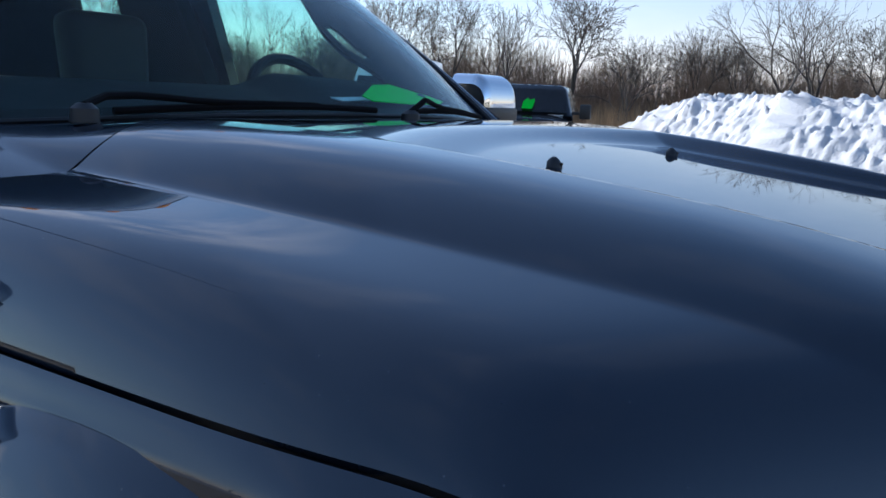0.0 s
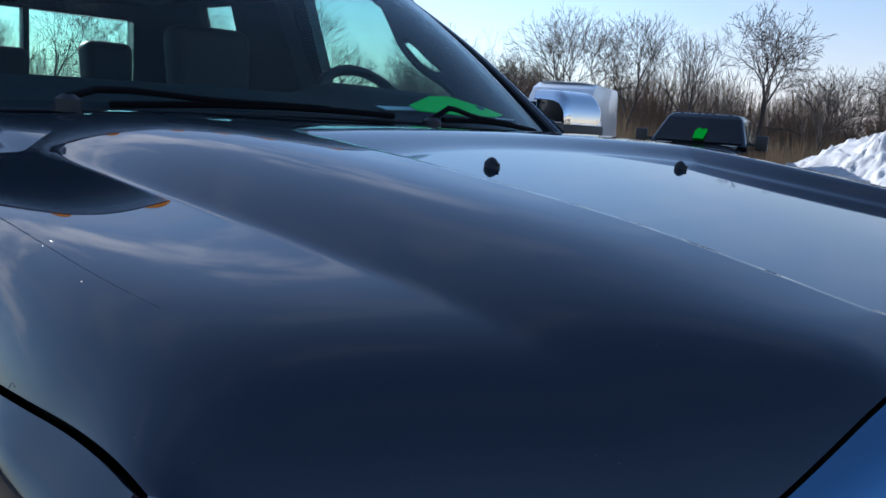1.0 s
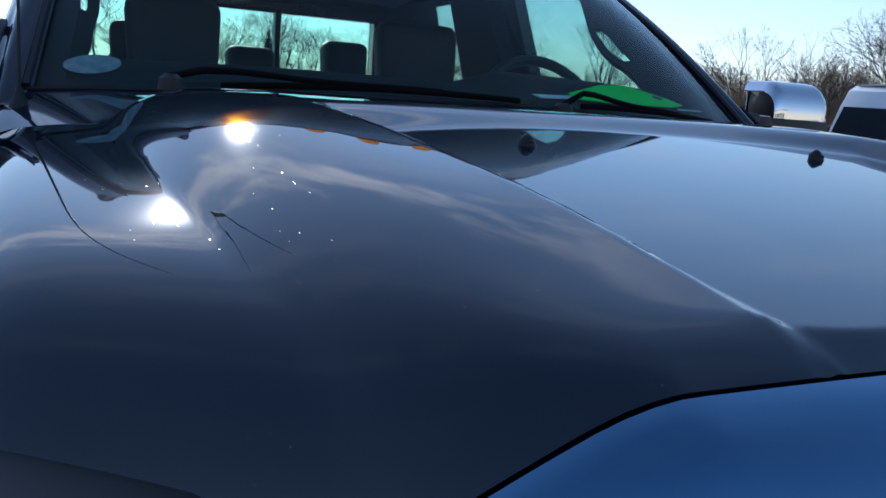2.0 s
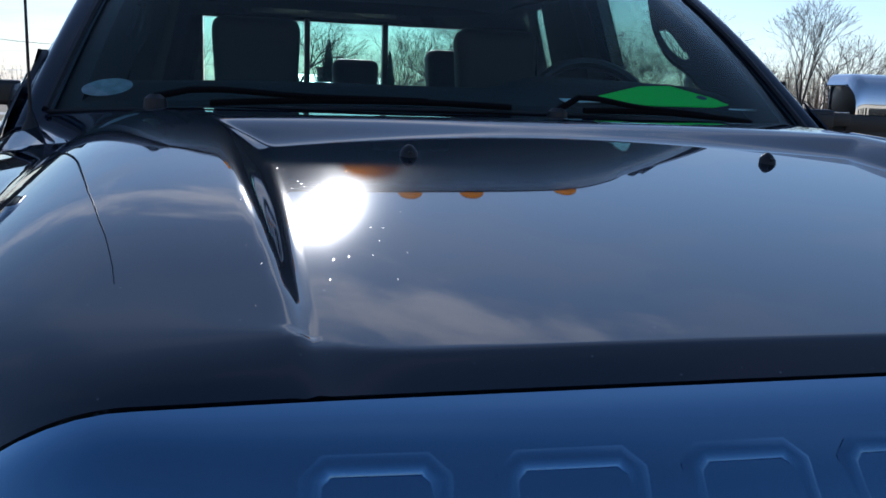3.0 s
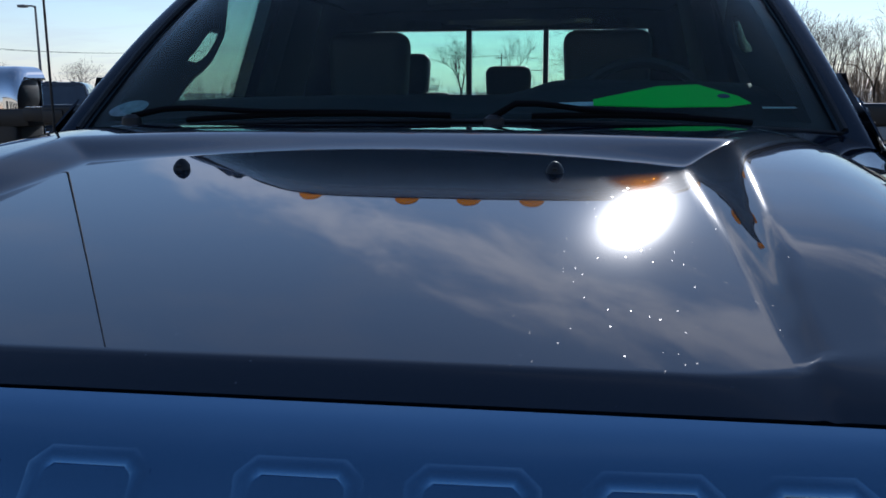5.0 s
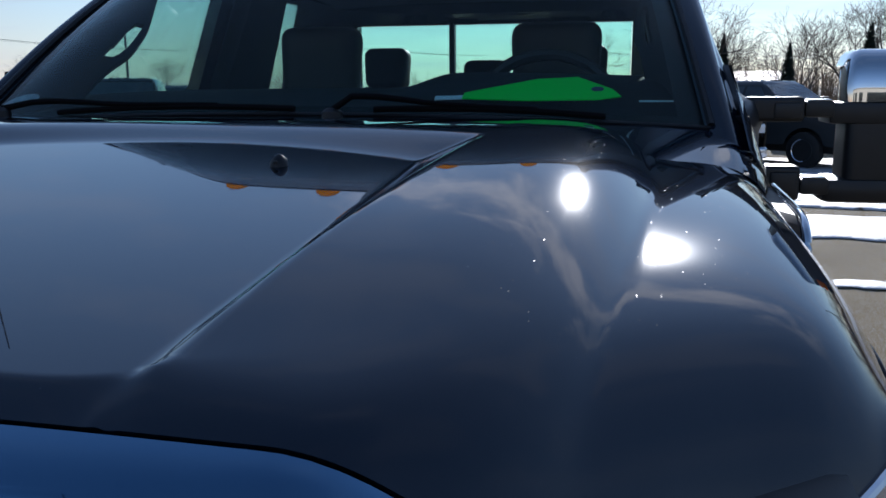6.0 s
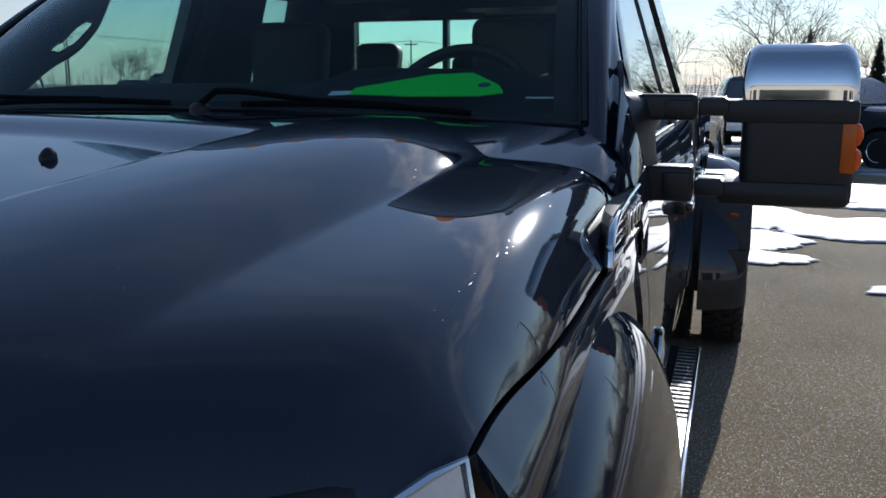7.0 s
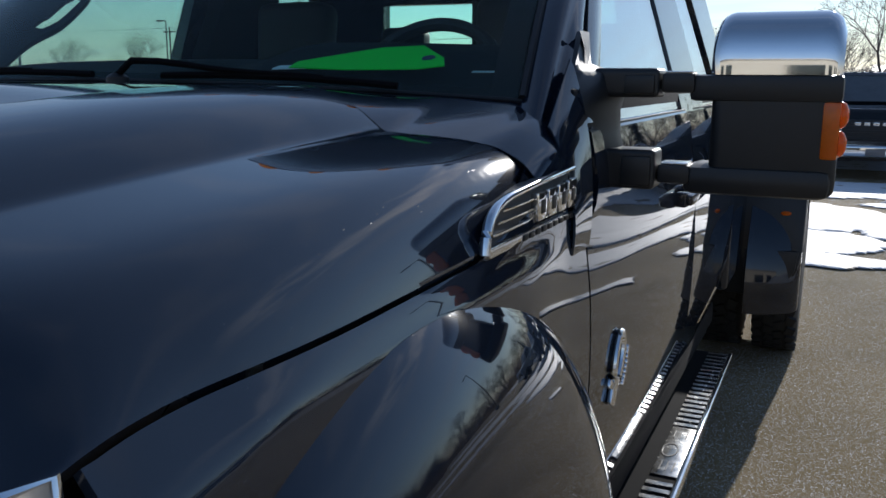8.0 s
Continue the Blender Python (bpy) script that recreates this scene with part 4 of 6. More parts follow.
ant = part("antenna", tube([(-0.875, 1.72, 1.39 + 0.8 * k / 6) for k in range(7)], 0.0032, 6, taper=0.6), M_TRIM, truck, "thin black whip antenna")
part("antenna_base", lathe([(0, 0.022), (0.015, 0.018), (0.035, 0.009), (0.05, 0.005)], (-0.875, 1.72, 1.392), 2, 16), M_TRIM, ant)


# ---------------------------------------------------------------- towing mirrors
def mirror(s):
    X = lambda a, b: (min(s * a, s * b), max(s * a, s * b))
    x0, x1 = X(1.156, 1.372)
    head = part("mirror", box(x0, x1, 2.000, 2.130, 1.272, 1.486, 0.022, 3), M_PLASTIC, truck, "black towing mirror with a chrome cap")
    part("mirror_band", joined(box(*X(1.118, 1.374), 1.994, 2.128, 1.440, 1.487, 0.010), box(*X(1.112, 1.366), 1.990, 2.128, 1.270, 1.324, 0.020)), M_PLASTIC, head)

    def cap_point(u, v):
        # a rounded cap: u across the width, v from the front lower edge over the top to the back
        xx = 1.153 + 0.217 * u
        rnd = 0.035
        ed = min(u, 1 - u) * 0.218
        drop = rnd - math.sqrt(max(0.0, rnd ** 2 - max(0.0, rnd - ed) ** 2)) if ed < rnd else 0.0
        a = v * math.pi * 0.62
        y = 2.068 - (0.072 - 0.3 * drop) * math.cos(a) ** 1.0
        z = 1.487 + (0.112 - drop) * math.sin(min(a, math.pi / 2)) ** 0.72
        if a > math.pi / 2:
            y = 2.068 + 0.075 * (a - math.pi / 2) / (0.12 * math.pi)
        return Vector((s * xx, y, z))
    part("mirror_cap", sheet(cap_point, 28, 28, 0.004), M_CHROME, head, "polished chrome mirror cap", split=60)
    part("cap_filler", box(*X(1.156, 1.358), 2.012, 2.132, 1.480, 1.575, 0.03), M_PLASTIC, head)
    part("mirror_glass", box(*X(1.160, 1.355), 2.1315, 2.136, 1.33, 1.57, 0.003), M_CHROME, head)
    for z0, z1 in ((1.347, 1.391), (1.397, 1.441)):
        lens = lathe([(0.0, 0.026), (0.012, 0.026), (0.020, 0.022), (0.026, 0.010)], (0, 0, 0), 0, 20)
        bmesh.ops.scale(lens, vec=(s * 0.8, 0.8, 0.9), verts=lens.verts[:])
        part("turn_lens", moved(lens, Matrix.Translation((s * 1.364, 2.022, (z0 + z1) / 2))), M_AMBER, head, "amber turn signal lens")
    part("turn_lamp", box(*X(1.343, 1.372), 1.996, 2.045, 1.342, 1.442, 0.006), M_AMBER, head, "amber turn signal lamp")
    for z in (1.472, 1.306):
        arm = part("mirror_arm", box(*X(1.068, 1.128), 1.985, 2.05, z - 0.018, z + 0.018, 0.008), M_PLASTIC, truck, "black telescoping mirror arm")
        part("arm_slide", box(*X(1.074, 1.122), 1.990, 2.045, z + 0.0175, z + 0.021, 0.0015), M_BRUSHED, arm)
    # sail plate on the door: an upright wedge whose sections change with height
    levels = [(1.232, 0.956, 1.985, 0.968, 2.055), (1.275, 0.950, 1.905, 0.988, 2.055), (1.33, 0.944, 1.875, 0.994, 2.055), (1.375, 0.941, 1.852, 0.982, 2.055), (1.42, 0.938, 1.845, 0.980, 2.055), (1.455, 0.934, 1.866, 0.990, 2.055),
              (1.488, 0.928, 1.900, 0.985, 2.055), (1.499, 0.925, 1.915, 0.945, 2.050), (1.506, 0.923, 1.928, 0.933, 1.995), (1.535, 0.917, 1.968, 0.925, 2.018), (1.567, 0.908, 2.014, 0.914, 2.046)]
    wedge = bmesh.new()
    rings = []
    for z, xf, yf, xo, yb in levels:
        rings.append([wedge.verts.new((s * px, py, z)) for px, py in ((xf - 0.012, yf + 0.004), (xf, yf), (xf + 0.25 * (xo - xf), yf + 0.02), (xf + 0.7 * (xo - xf), min(1.985, yf + 0.55 * (yb - yf))), (xo, yf + 0.75 * (yb - yf) if yb < 2.05 else 2.010), (xo, yb), (xf - 0.012, yb))])
    for p, q in zip(rings, rings[1:]):
        for i in range(7):
            wedge.faces.new((p[i], p[(i + 1) % 7], q[(i + 1) % 7], q[i]))
    wedge.faces.new(rings[0][::-1])
    wedge.faces.new(rings[-1])
    base = part("mirror_base", wedge, M_PLASTIC, truck, "black plastic mirror base on the door", split=50)
    for z0, z1 in ((1.445, 1.498), (1.276, 1.350)):
        part("base_arm", box(*X(0.945, 1.066), 1.972, 2.052, z0, z1, 0.010, 3), M_PLASTIC, base)
        part("arm_collar", box(*X(1.004, 1.060), 1.966, 2.050, z0 + 0.006, z1 - 0.012, 0.006), M_PLASTIC, base)


mirror(1)
mirror(-1)

BADGE_RIM_Y = [(0.0, 1.345), (0.12, 1.349), (0.25, 1.362), (0.38, 1.388), (0.5, 1.430), (0.75, 1.560), (1.0, 1.745)]
BADGE_RIM_Z = [(0.0, 1.258), (0.12, 1.280), (0.25, 1.303), (0.38, 1.317), (0.5, 1.324), (0.75, 1.330), (1.0, 1.335)]
# ---------------------------------------------------------------- fender badge, door emblem, running boards
for s in (-1, 1):
    bx = 0.988
    back = prism([(1.352, 1.260), (1.768, 1.258), (1.768, 1.332), (1.70, 1.330), (1.55, 1.326), (1.43, 1.321), (1.385, 1.311), (1.366, 1.298)], 0, s * 0.945, s * (bx - 0.012), 0.003)
    for v in back.verts:
        if abs(v.co.x) < 0.96 and v.co.y < 1.45:
            v.co.y += 0.07
    badge = part("fender_badge", back, M_TRIM, truck, "chrome framed fender vent badge")
    rim = [(smooth_table(BADGE_RIM_Y, k / 24, 0.04), smooth_table(BADGE_RIM_Z, k / 24, 0.04)) for k in range(25)]
    part("badge_frame", tube([Vector((s * (bx - 0.008), y, z)) for y, z in rim], 0.0080, 10, taper=0.5), M_CHROME, badge, "bright chrome frame")
    part("badge_foot", box(s * (bx - 0.02), s * (bx - 0.002), 1.350, 1.766, 1.254, 1.268, 0.003), M_CHROME, badge)
    for k in range(3):
        part("vent_slat", box(s * (bx - 0.015), s * (bx - 0.006), 1.372 + 0.018 * k, 1.53, 1.278 + 0.014 * k, 1.282 + 0.014 * k, 0.0015), M_CHROME, badge)
    for k in range(4):
        y = 1.535 + 0.052 * k
        slab = part("badge_block", box(s * (bx - 0.014), s * bx, y, y + 0.043, 1.275, 1.316 + 0.001 * k, 0.003), M_CHROME, badge, "raised chrome block")
        part("block_inset", box(s * (bx - 0.004), s * (bx + 0.0015), y + 0.012, y + 0.032, 1.285, 1.306, 0.002), M_TRIM, slab)
    for k in range(10):
        y = 1.475 + 0.028 * k
        part("badge_bar", box(s * (bx - 0.006), s * (bx + 0.0005), y, y + 0.019, 1.2565, 1.2655, 0.002), M_TRIM, badge)
    lean = Matrix.Translation((s * 1.011, 1.975, 0.925)) @ Matrix.Rotation(radians(-28), 4, "X") @ Matrix.Diagonal((s, 1.4, 1.1, 1))
    loop = [(0.004, 0.020 * math.cos(2 * math.pi * k / 24), 0.018 + 0.046 * math.sin(2 * math.pi * k / 24)) for k in range(25)]
    stem = joined(tube(loop, 0.007, 8, caps=False), box(-0.004, 0.009, -0.013, 0.013, -0.070, -0.016, 0.006, 3), box(-0.004, 0.007, -0.034, -0.004, -0.046, -0.030, 0.004, 2))
    emblem = part("door_emblem", moved(stem, lean), M_CHROME, truck, "chrome looped emblem low on the front door")
    for k in range(9):
        a = -0.9 + 0.21 * k
        part("emblem_stud", moved(box(-0.004, 0.011, 0.020 + 0.022 * math.cos(a), 0.030 + 0.022 * math.cos(a), 0.010 + 0.046 * math.sin(a), 0.019 + 0.046 * math.sin(a), 0.004), lean), M_CHROME, emblem)

for s in (-1, 1):
    X = lambda a, b: (min(s * a, s * b), max(s * a, s * b))
    step = part("running_board", box(*X(0.895, 1.055), 1.86, 3.84, 0.370, 0.405, 0.010, 3), M_SILL, truck, "black running board with bright metal ribs and edge")
    part("edge_strip", box(*X(1.050, 1.066), 1.86, 3.84, 0.376, 0.410, 0.006, 3), M_CHROME, step, "bright metal edge strip")
    for y in (2.1, 2.85, 3.6):
        part("bracket", box(*X(0.86, 0.98), y, y + 0.06, 0.372, 0.392, 0.004), M_SILL, step)
    for k in range(44):
        y = 1.90 + 0.044 * k
        if 2.60 < y < 2.99:
            continue
        part("tread_rib", box(*X(0.977, 1.049), y, y + 0.022, 0.404, 0.410), M_BRUSHED, step, smooth=False)
    plate = part("step_plate", box(*X(0.977, 1.050), 2.625, 2.985, 0.4045, 0.410, 0.002), M_BRUSHED, step, "bright step plate")
    mark = lathe([(0, 0.027), (0, 0.033), (0.0022, 0.032), (0.0022, 0.028), (0, 0.027)], (0, 0, 0), 2, 24)
    bmesh.ops.scale(mark, vec=(0.72, 1.6, 1.0), verts=mark.verts[:])
    part("plate_mark", moved(mark, Matrix.Translation((s * 1.002, 2.80, 0.4095))), M_TRIM, plate)
    for dx, dy in ((-0.018, -0.12), (0.0, -0.12), (0.018, -0.12), (-0.018, 0.12), (0.0, 0.12), (0.018, 0.12)):
        part("plate_groove", box(s * 1.013 + dx - 0.0015, s * 1.013 + dx + 0.0015, 2.805 + dy - 0.03, 2.805 + dy + 0.03, 0.4097, 0.4112), M_TRIM, plate, smooth=False)

# ---------------------------------------------------------------- cargo bed and rear flares
bed = joined(box(-0.985, -0.93, 4.25, 6.75, 0.56, 1.42, 0.03, 3), box(0.93, 0.985, 4.25, 6.75, 0.56, 1.42, 0.03, 3), box(-0.95, 0.95, 4.25, 4.31, 0.60, 1.42, 0.015), box(-0.95, 0.95, 6.68, 6.75, 0.56, 1.42, 0.02), box(-0.95, 0.95, 4.25, 6.75, 0.62, 0.70))
part("cargo_bed", bed, M_PAINT, truck, "glossy black cargo bed")
for s in (-1, 1):
    def rear_flare(u, v, s=s):
        a = radians(-8 + 196 * u)
        r = 0.70 - 0.22 * v
        y = 5.44 + r * math.cos(a) * 0.98
        z = 0.43 + r * math.sin(a) * 0.98
        x = 0.98 + (1.262 - 0.98) * math.sin(min(1.0, v * 1.6 + 0.02) * math.pi / 2) ** 0.6
        return Vector((s * x, y, z))
    rf = part("rear_flare", sheet(rear_flare, 60, 16, 0.01), M_PAINT, truck, "wide black dual-wheel flare", split=60)
    front = [(0.905, 0.425), (1.06, 0.415), (1.15, 0.435), (1.215, 0.485), (1.25, 0.56), (1.266, 0.66), (1.266, 0.94), (1.235, 1.01), (1.15, 1.045), (0.905, 1.05)]
    face = prism([(s * px, pz) for px, pz in front], 1, 4.83, 5.10, 0.014)
    for v in face.verts:
        v.co.y += 0.28 * max(0.0, v.co.z - 0.64) + 0.25 * max(0.0, abs(v.co.x) - 1.15) ** 1.3
    part("flare_front", face, M_PLASTIC, rf, split=50)
    low = prism([(s * px, pz) for px, pz in ((1.0, 0.43), (1.06, 0.425), (1.145, 0.445), (1.205, 0.492), (1.238, 0.56), (1.248, 0.655), (1.0, 0.655))], 1, 4.822, 4.86, 0.006)
    for v in low.verts:
        v.co.y += 0.25 * max(0.0, abs(v.co.x) - 1.15) ** 1.3
    part("stone_guard", low, M_PLASTIC, rf, "black plastic stone guard")
    for x, z in ((1.175, 0.835), (0.932, 0.843)):
        lens = lathe([(0, 0.014), (0.008, 0.013), (0.013, 0.006)], (0, 0, 0), 1, 16)
        bmesh.ops.scale(lens, vec=(1.8, -1.0, 0.8), verts=lens.verts[:])
        part("marker_lamp", moved(lens, Matrix.Translation((s * x, 4.832 + 0.28 * (z - 0.64) + 0.25 * max(0.0, x - 1.15) ** 1.3, z))), M_AMBER, rf, "small amber marker lamp")
    part("mud_flap", box(min(s * 0.66, s * 1.2), max(s * 0.66, s * 1.2), 6.10, 6.12, 0.25, 0.75, 0.004), M_TRIM, truck)
    part("frame_rail", box(min(s * 0.42, s * 0.52), max(s * 0.42, s * 0.52), 0.5, 6.6, 0.50, 0.66, 0.01), M_TRIM, truck)
part("axle", joined(tube([(-0.9, 5.44, 0.415), (0.9, 5.44, 0.415)], 0.06, 12), tube([(-0.85, FLARE_Y, 0.415), (0.85, FLARE_Y, 0.415)], 0.05, 12)), M_TRIM, truck)
part("cab_floor", box(-0.93, 0.93, 1.75, 4.16, 0.52, 0.60, 0.01), M_DASH, truck)
part("firewall", box(-0.92, 0.92, 1.66, 1.72, 0.55, 1.36, 0.01), M_TRIM, truck)


# ---------------------------------------------------------------- cab interior
def dash_point(u, v):
    c = 2 * u - 1
    y = 1.70 + 0.13 * c * c * (1 - v) + 0.62 * v
    z = 1.445 + 0.075 * smooth01(v * 1.4) - 0.33 * smooth01((v - 0.72) / 0.28) - 0.02 * abs(c) ** 3
    z += 0.038 * smooth01((c * 0.87 - 0.12) / 0.16) * smooth01((v - 0.25) / 0.25) * (1 - smooth01((v - 0.7) / 0.2))
    return Vector((0.87 * c, y, z))


dash = part("dashboard", sheet(dash_point, 50, 30, 0.012), M_DASH, truck, "dark vinyl dashboard")
wheel_c, tilt = Vector((0.48, 2.215, 1.432)), Matrix.Rotation(radians(62), 4, "X")
steer = tube([wheel_c + tilt @ Vector((0.195 * math.cos(2 * math.pi * k / 40), 0.195 * math.sin(2 * math.pi * k / 40), 0)) for k in range(41)], 0.016, 8, caps=False)
sw = part("steering_wheel", steer, M_LEATHER, truck, "dark leather steering wheel")
hub = joined(moved(box(-0.075, 0.075, -0.06, 0.06, -0.02, 0.03, 0.02), Matrix.Translation(wheel_c) @ tilt), moved(box(-0.19, 0.19, -0.018, 0.018, -0.01, 0.01, 0.006), Matrix.Translation(wheel_c) @ tilt), moved(box(-0.018, 0.018, -0.19, 0.0, -0.01, 0.01, 0.006), Matrix.Translation(wheel_c) @ tilt))
part("wheel_spokes", hub, M_DASH, sw)
part("steering_column", tube([wheel_c, (0.48, 2.06, 1.35), (0.48, 1.90, 1.24)], 0.045, 12), M_DASH, truck)


HANDLE_EDGE = [(0.0, 0.79, 2.05, 1.42), (0.2, 0.742, 2.09, 1.515), (0.3, 0.730, 2.16, 1.573), (0.42, 0.71, 2.26, 1.618), (0.58, 0.71, 2.36, 1.694), (0.8, 0.74, 2.47, 1.80), (1.0, 0.745, 2.56, 1.90)]


def seat(x, y, w, back_top, head_w, head_h, name="front_seat"):
    s_ = part(name, box(x - w / 2, x + w / 2, y - 0.05, y + 0.48, 0.84, 1.02, 0.06, 4), M_LEATHER, truck, "dark leather seat with headrest")
    bk = box(-w / 2, w / 2, -0.07, 0.07, 0.0, back_top - 0.95, 0.06, 4)
    for v in bk.verts:
        v.co.x *= 1 - 0.22 * max(0.0, v.co.z / (back_top - 0.95) - 0.5)
    moved(bk, Matrix.Translation((x, y + 0.46, 0.95)) @ Matrix.Rotation(radians(-12), 4, "X"))
    part("backrest", bk, M_LEATHER, s_)
    top_y = y + 0.46 + math.sin(radians(12)) * (back_top - 0.95)
    hd = box(-head_w / 2, head_w / 2, -0.065, 0.065, 0.0, head_h, min(0.062, head_w * 0.24), 6)
    for v in hd.verts:
        v.co.x *= 0.90 + 0.10 * v.co.z / head_h
    moved(hd, Matrix.Translation((x, top_y - 0.01, back_top - 0.02)) @ Matrix.Rotation(radians(-6), 4, "X"))
    part("headrest", hd, M_LEATHER, s_)
    for dx in (-0.07, 0.07):
        part("headrest_rod", tube([(x + dx, top_y, back_top - 0.08), (x + dx, top_y, back_top + 0.02)], 0.007, 8), M_STEEL, s_)
    return s_


seat(-0.435, 2.48, 0.52, 1.47, 0.305, 0.29)
seat(0.425, 2.48, 0.52, 1.47, 0.315, 0.29)
part("console", box(-0.14, 0.14, 2.25, 3.05, 0.62, 1.06, 0.04, 3), M_DASH, truck)
for x, top in ((-0.455, 1.53), (0.02, 1.47), (0.455, 1.53)):
    seat(x, 3.38, 0.50, top, 0.215, 0.19, "rear_seat")
for s in (-1, 1):
    def lining(u, v, s=s):
        p = ws_point(1.0, v) + Vector((0.012, 0.018, -0.012))
        h = Vector([smooth_table([(k[0], k[i]) for k in HANDLE_EDGE], v, 0.05) for i in (1, 2, 3)])
        q = p.lerp(h, u)
        return Vector((s * q.x, q.y + 0.02 * math.sin(math.pi * u), q.z))
    trim = sheet(lining, 40, 60)
    opening = [f for k, f in enumerate(trim.faces) if (abs((k % 40 + 0.5) / 40 - 0.735 - 0.2 * ((k // 40 + 0.5) / 60 - 0.49)) / 0.115) ** 4 + (abs((k // 40 + 0.5) / 60 - 0.49) / 0.115) ** 4 < 1]
    bmesh.ops.delete(trim, geom=opening, context="FACES")
    bmesh.ops.solidify(trim, geom=trim.faces[:], thickness=0.018)
    part("grab_handle", trim, M_DASH, truck, "dark pillar lining with a moulded grab handle", split=50)
    lining = prism([(2.90, 1.38), (3.32, 1.38), (3.36, 1.87), (3.05, 1.87)], 0, s * 0.80, s * 0.872, 0.012)
    for v in lining.verts:
        v.co.x -= s * 0.30 * max(0.0, v.co.z - 1.50)
    part("belt_pillar", lining, M_DASH, truck, "dark pillar lining with a seat belt")
    part("door_lining", box(min(s * 0.90, s * 0.945), max(s * 0.90, s * 0.945), 1.85, 3.85, 0.62, 1.462, 0.01), M_DASH, truck)
part("rear_view_mirror", box(-0.12, 0.12, 2.40, 2.43, 1.77, 1.83, 0.015, 3), M_DASH, truck, "dark inside rear-view mirror")

# papers on the dashboard
tilt_tag = Matrix.Translation((0.515, 1.925, 1.517)) @ Matrix.Rotation(radians(19), 4, "X")
tag_plate = prism([(-0.172, -0.066), (-0.03, -0.079), (0.12, -0.074), (0.170, -0.055), (0.150, -0.010), (0.07, 0.072), (-0.02, 0.060), (-0.172, -0.030)], 2, 0.0, 0.0025)
tagged(part("price_tag", moved(tag_plate, tilt_tag), M_GREEN, None, smooth=False), "bright green cardboard price tag lying on the dashboard", "price tag")
tag_hole = moved(lathe([(0, 0.014), (0.0015, 0.013)], (0.118, -0.012, 0.0028), 2, 16), tilt_tag)
part("tag_eyelet", tag_hole, M_INK, bpy.data.objects["price_tag"])
sheet_tilt = Matrix.Translation((0.40, 1.995, 1.512)) @ Matrix.Rotation(radians(12), 4, "X") @ Matrix.Rotation(radians(8), 4, "Z")
tagged(part("paper_sheet", moved(box(-0.14, 0.14, -0.075, 0.075, 0, 0.002), sheet_tilt), M_PAPER, None, smooth=False), "white paper sheet on the dashboard", "paper")
slip_tilt = Matrix.Translation((0.757, 1.925, 1.489)) @ Matrix.Rotation(radians(8), 4, "X")
tagged(part("paper_slip", moved(box(-0.036, 0.036, -0.006, 0.006, 0, 0.002), slip_tilt), M_PAPER, None, smooth=False), "small white paper slip on the dashboard", "paper")
# oval sticker inside the windshield
stick = ws_point(0.058, 0.105)
sticker = lathe([(0, 0.034), (0.001, 0.034)], (0, 0, 0), 2, 28)
bmesh.ops.scale(sticker, vec=(1.5, 1.0, 1.0), verts=sticker.verts[:])
part("oval_sticker", moved(sticker, Matrix.Translation(stick + Vector((0.0, 0.006, -0.01))) @ Matrix.Rotation(radians(30), 4, "X") @ Matrix.Rotation(radians(-8), 4, "Y")), material("faded_sticker", (0.22, 0.26, 0.30), 0.6, vary=0.5, scale=45), windshield, "faded pale oval windshield sticker")

# ---------------------------------------------------------------- ground
def ground_z(x, y):
    """The lot falls away gently beyond the truck."""
    return -0.32 * smooth01((y - 6.5) / 13) - 0.12 * smooth01((x - 5) / 9) * (1 - smooth01((y - 6.5) / 13))


def spread(k, n):
    c = 2 * k / n - 1
    return math.copysign(900 * (0.02 * abs(c) + 0.98 * abs(c) ** 3.2), c)


ground_bm = sheet(lambda u, v: (lambda x, y: Vector((x, y, ground_z(x, y))))(spread(round(u * 140), 140), spread(round(v * 140), 140)), 140, 140)
ground = tagged(part("ground", ground_bm, M_ASPHALT), "worn grey asphalt lot", "ground", kind="structure")


def snow_patch(cx, cy, rx, ry, seed, name="snow_patch", top=0.025, turn=0.0, ragged=0.62):
    """A thin irregular sheet of snow with ragged lobes along its rim."""
    rng = random.Random(seed)
    phase = [rng.uniform(0, 6.28) for _ in range(7)]
    bm = bmesh.new()
    n = 300
    rings = []
    for k, (f, h) in enumerate(((1.0, 0.004), (0.985, top * 0.6), (0.94, top), (0.6, top * 1.2), (0.25, top * 1.3))):
        ring = []
        for i in range(n):
            a = 2 * math.pi * i / n
            r = 1 + sum(0.42 / (m + 1.6) * math.sin((m * 2 + 2) * a + phase[m]) for m in range(6)) * ragged + 0.10 * noise.fractal(Vector((3.5 * math.cos(a), 3.5 * math.sin(a), seed)), 0.8, 2.1, 5)
            x, y = rx * r * f * math.cos(a), ry * r * f * math.sin(a)
            p = Matrix.Rotation(turn, 2) @ Vector((x, y))
            ring.append(bm.verts.new((cx + p.x, cy + p.y, h + 0.006 + ground_z(cx + p.x, cy + p.y))))
        rings.append(ring)
    for a, b in zip(rings, rings[1:]):
        for i in range(n):
            bm.faces.new((a[i], a[(i + 1) % n], b[(i + 1) % n], b[i]))
    bm.faces.new(rings[-1])
    return tagged(part(name, bm, M_SNOW_THIN), "patch of packed white snow on asphalt", "snow", kind="stuff")


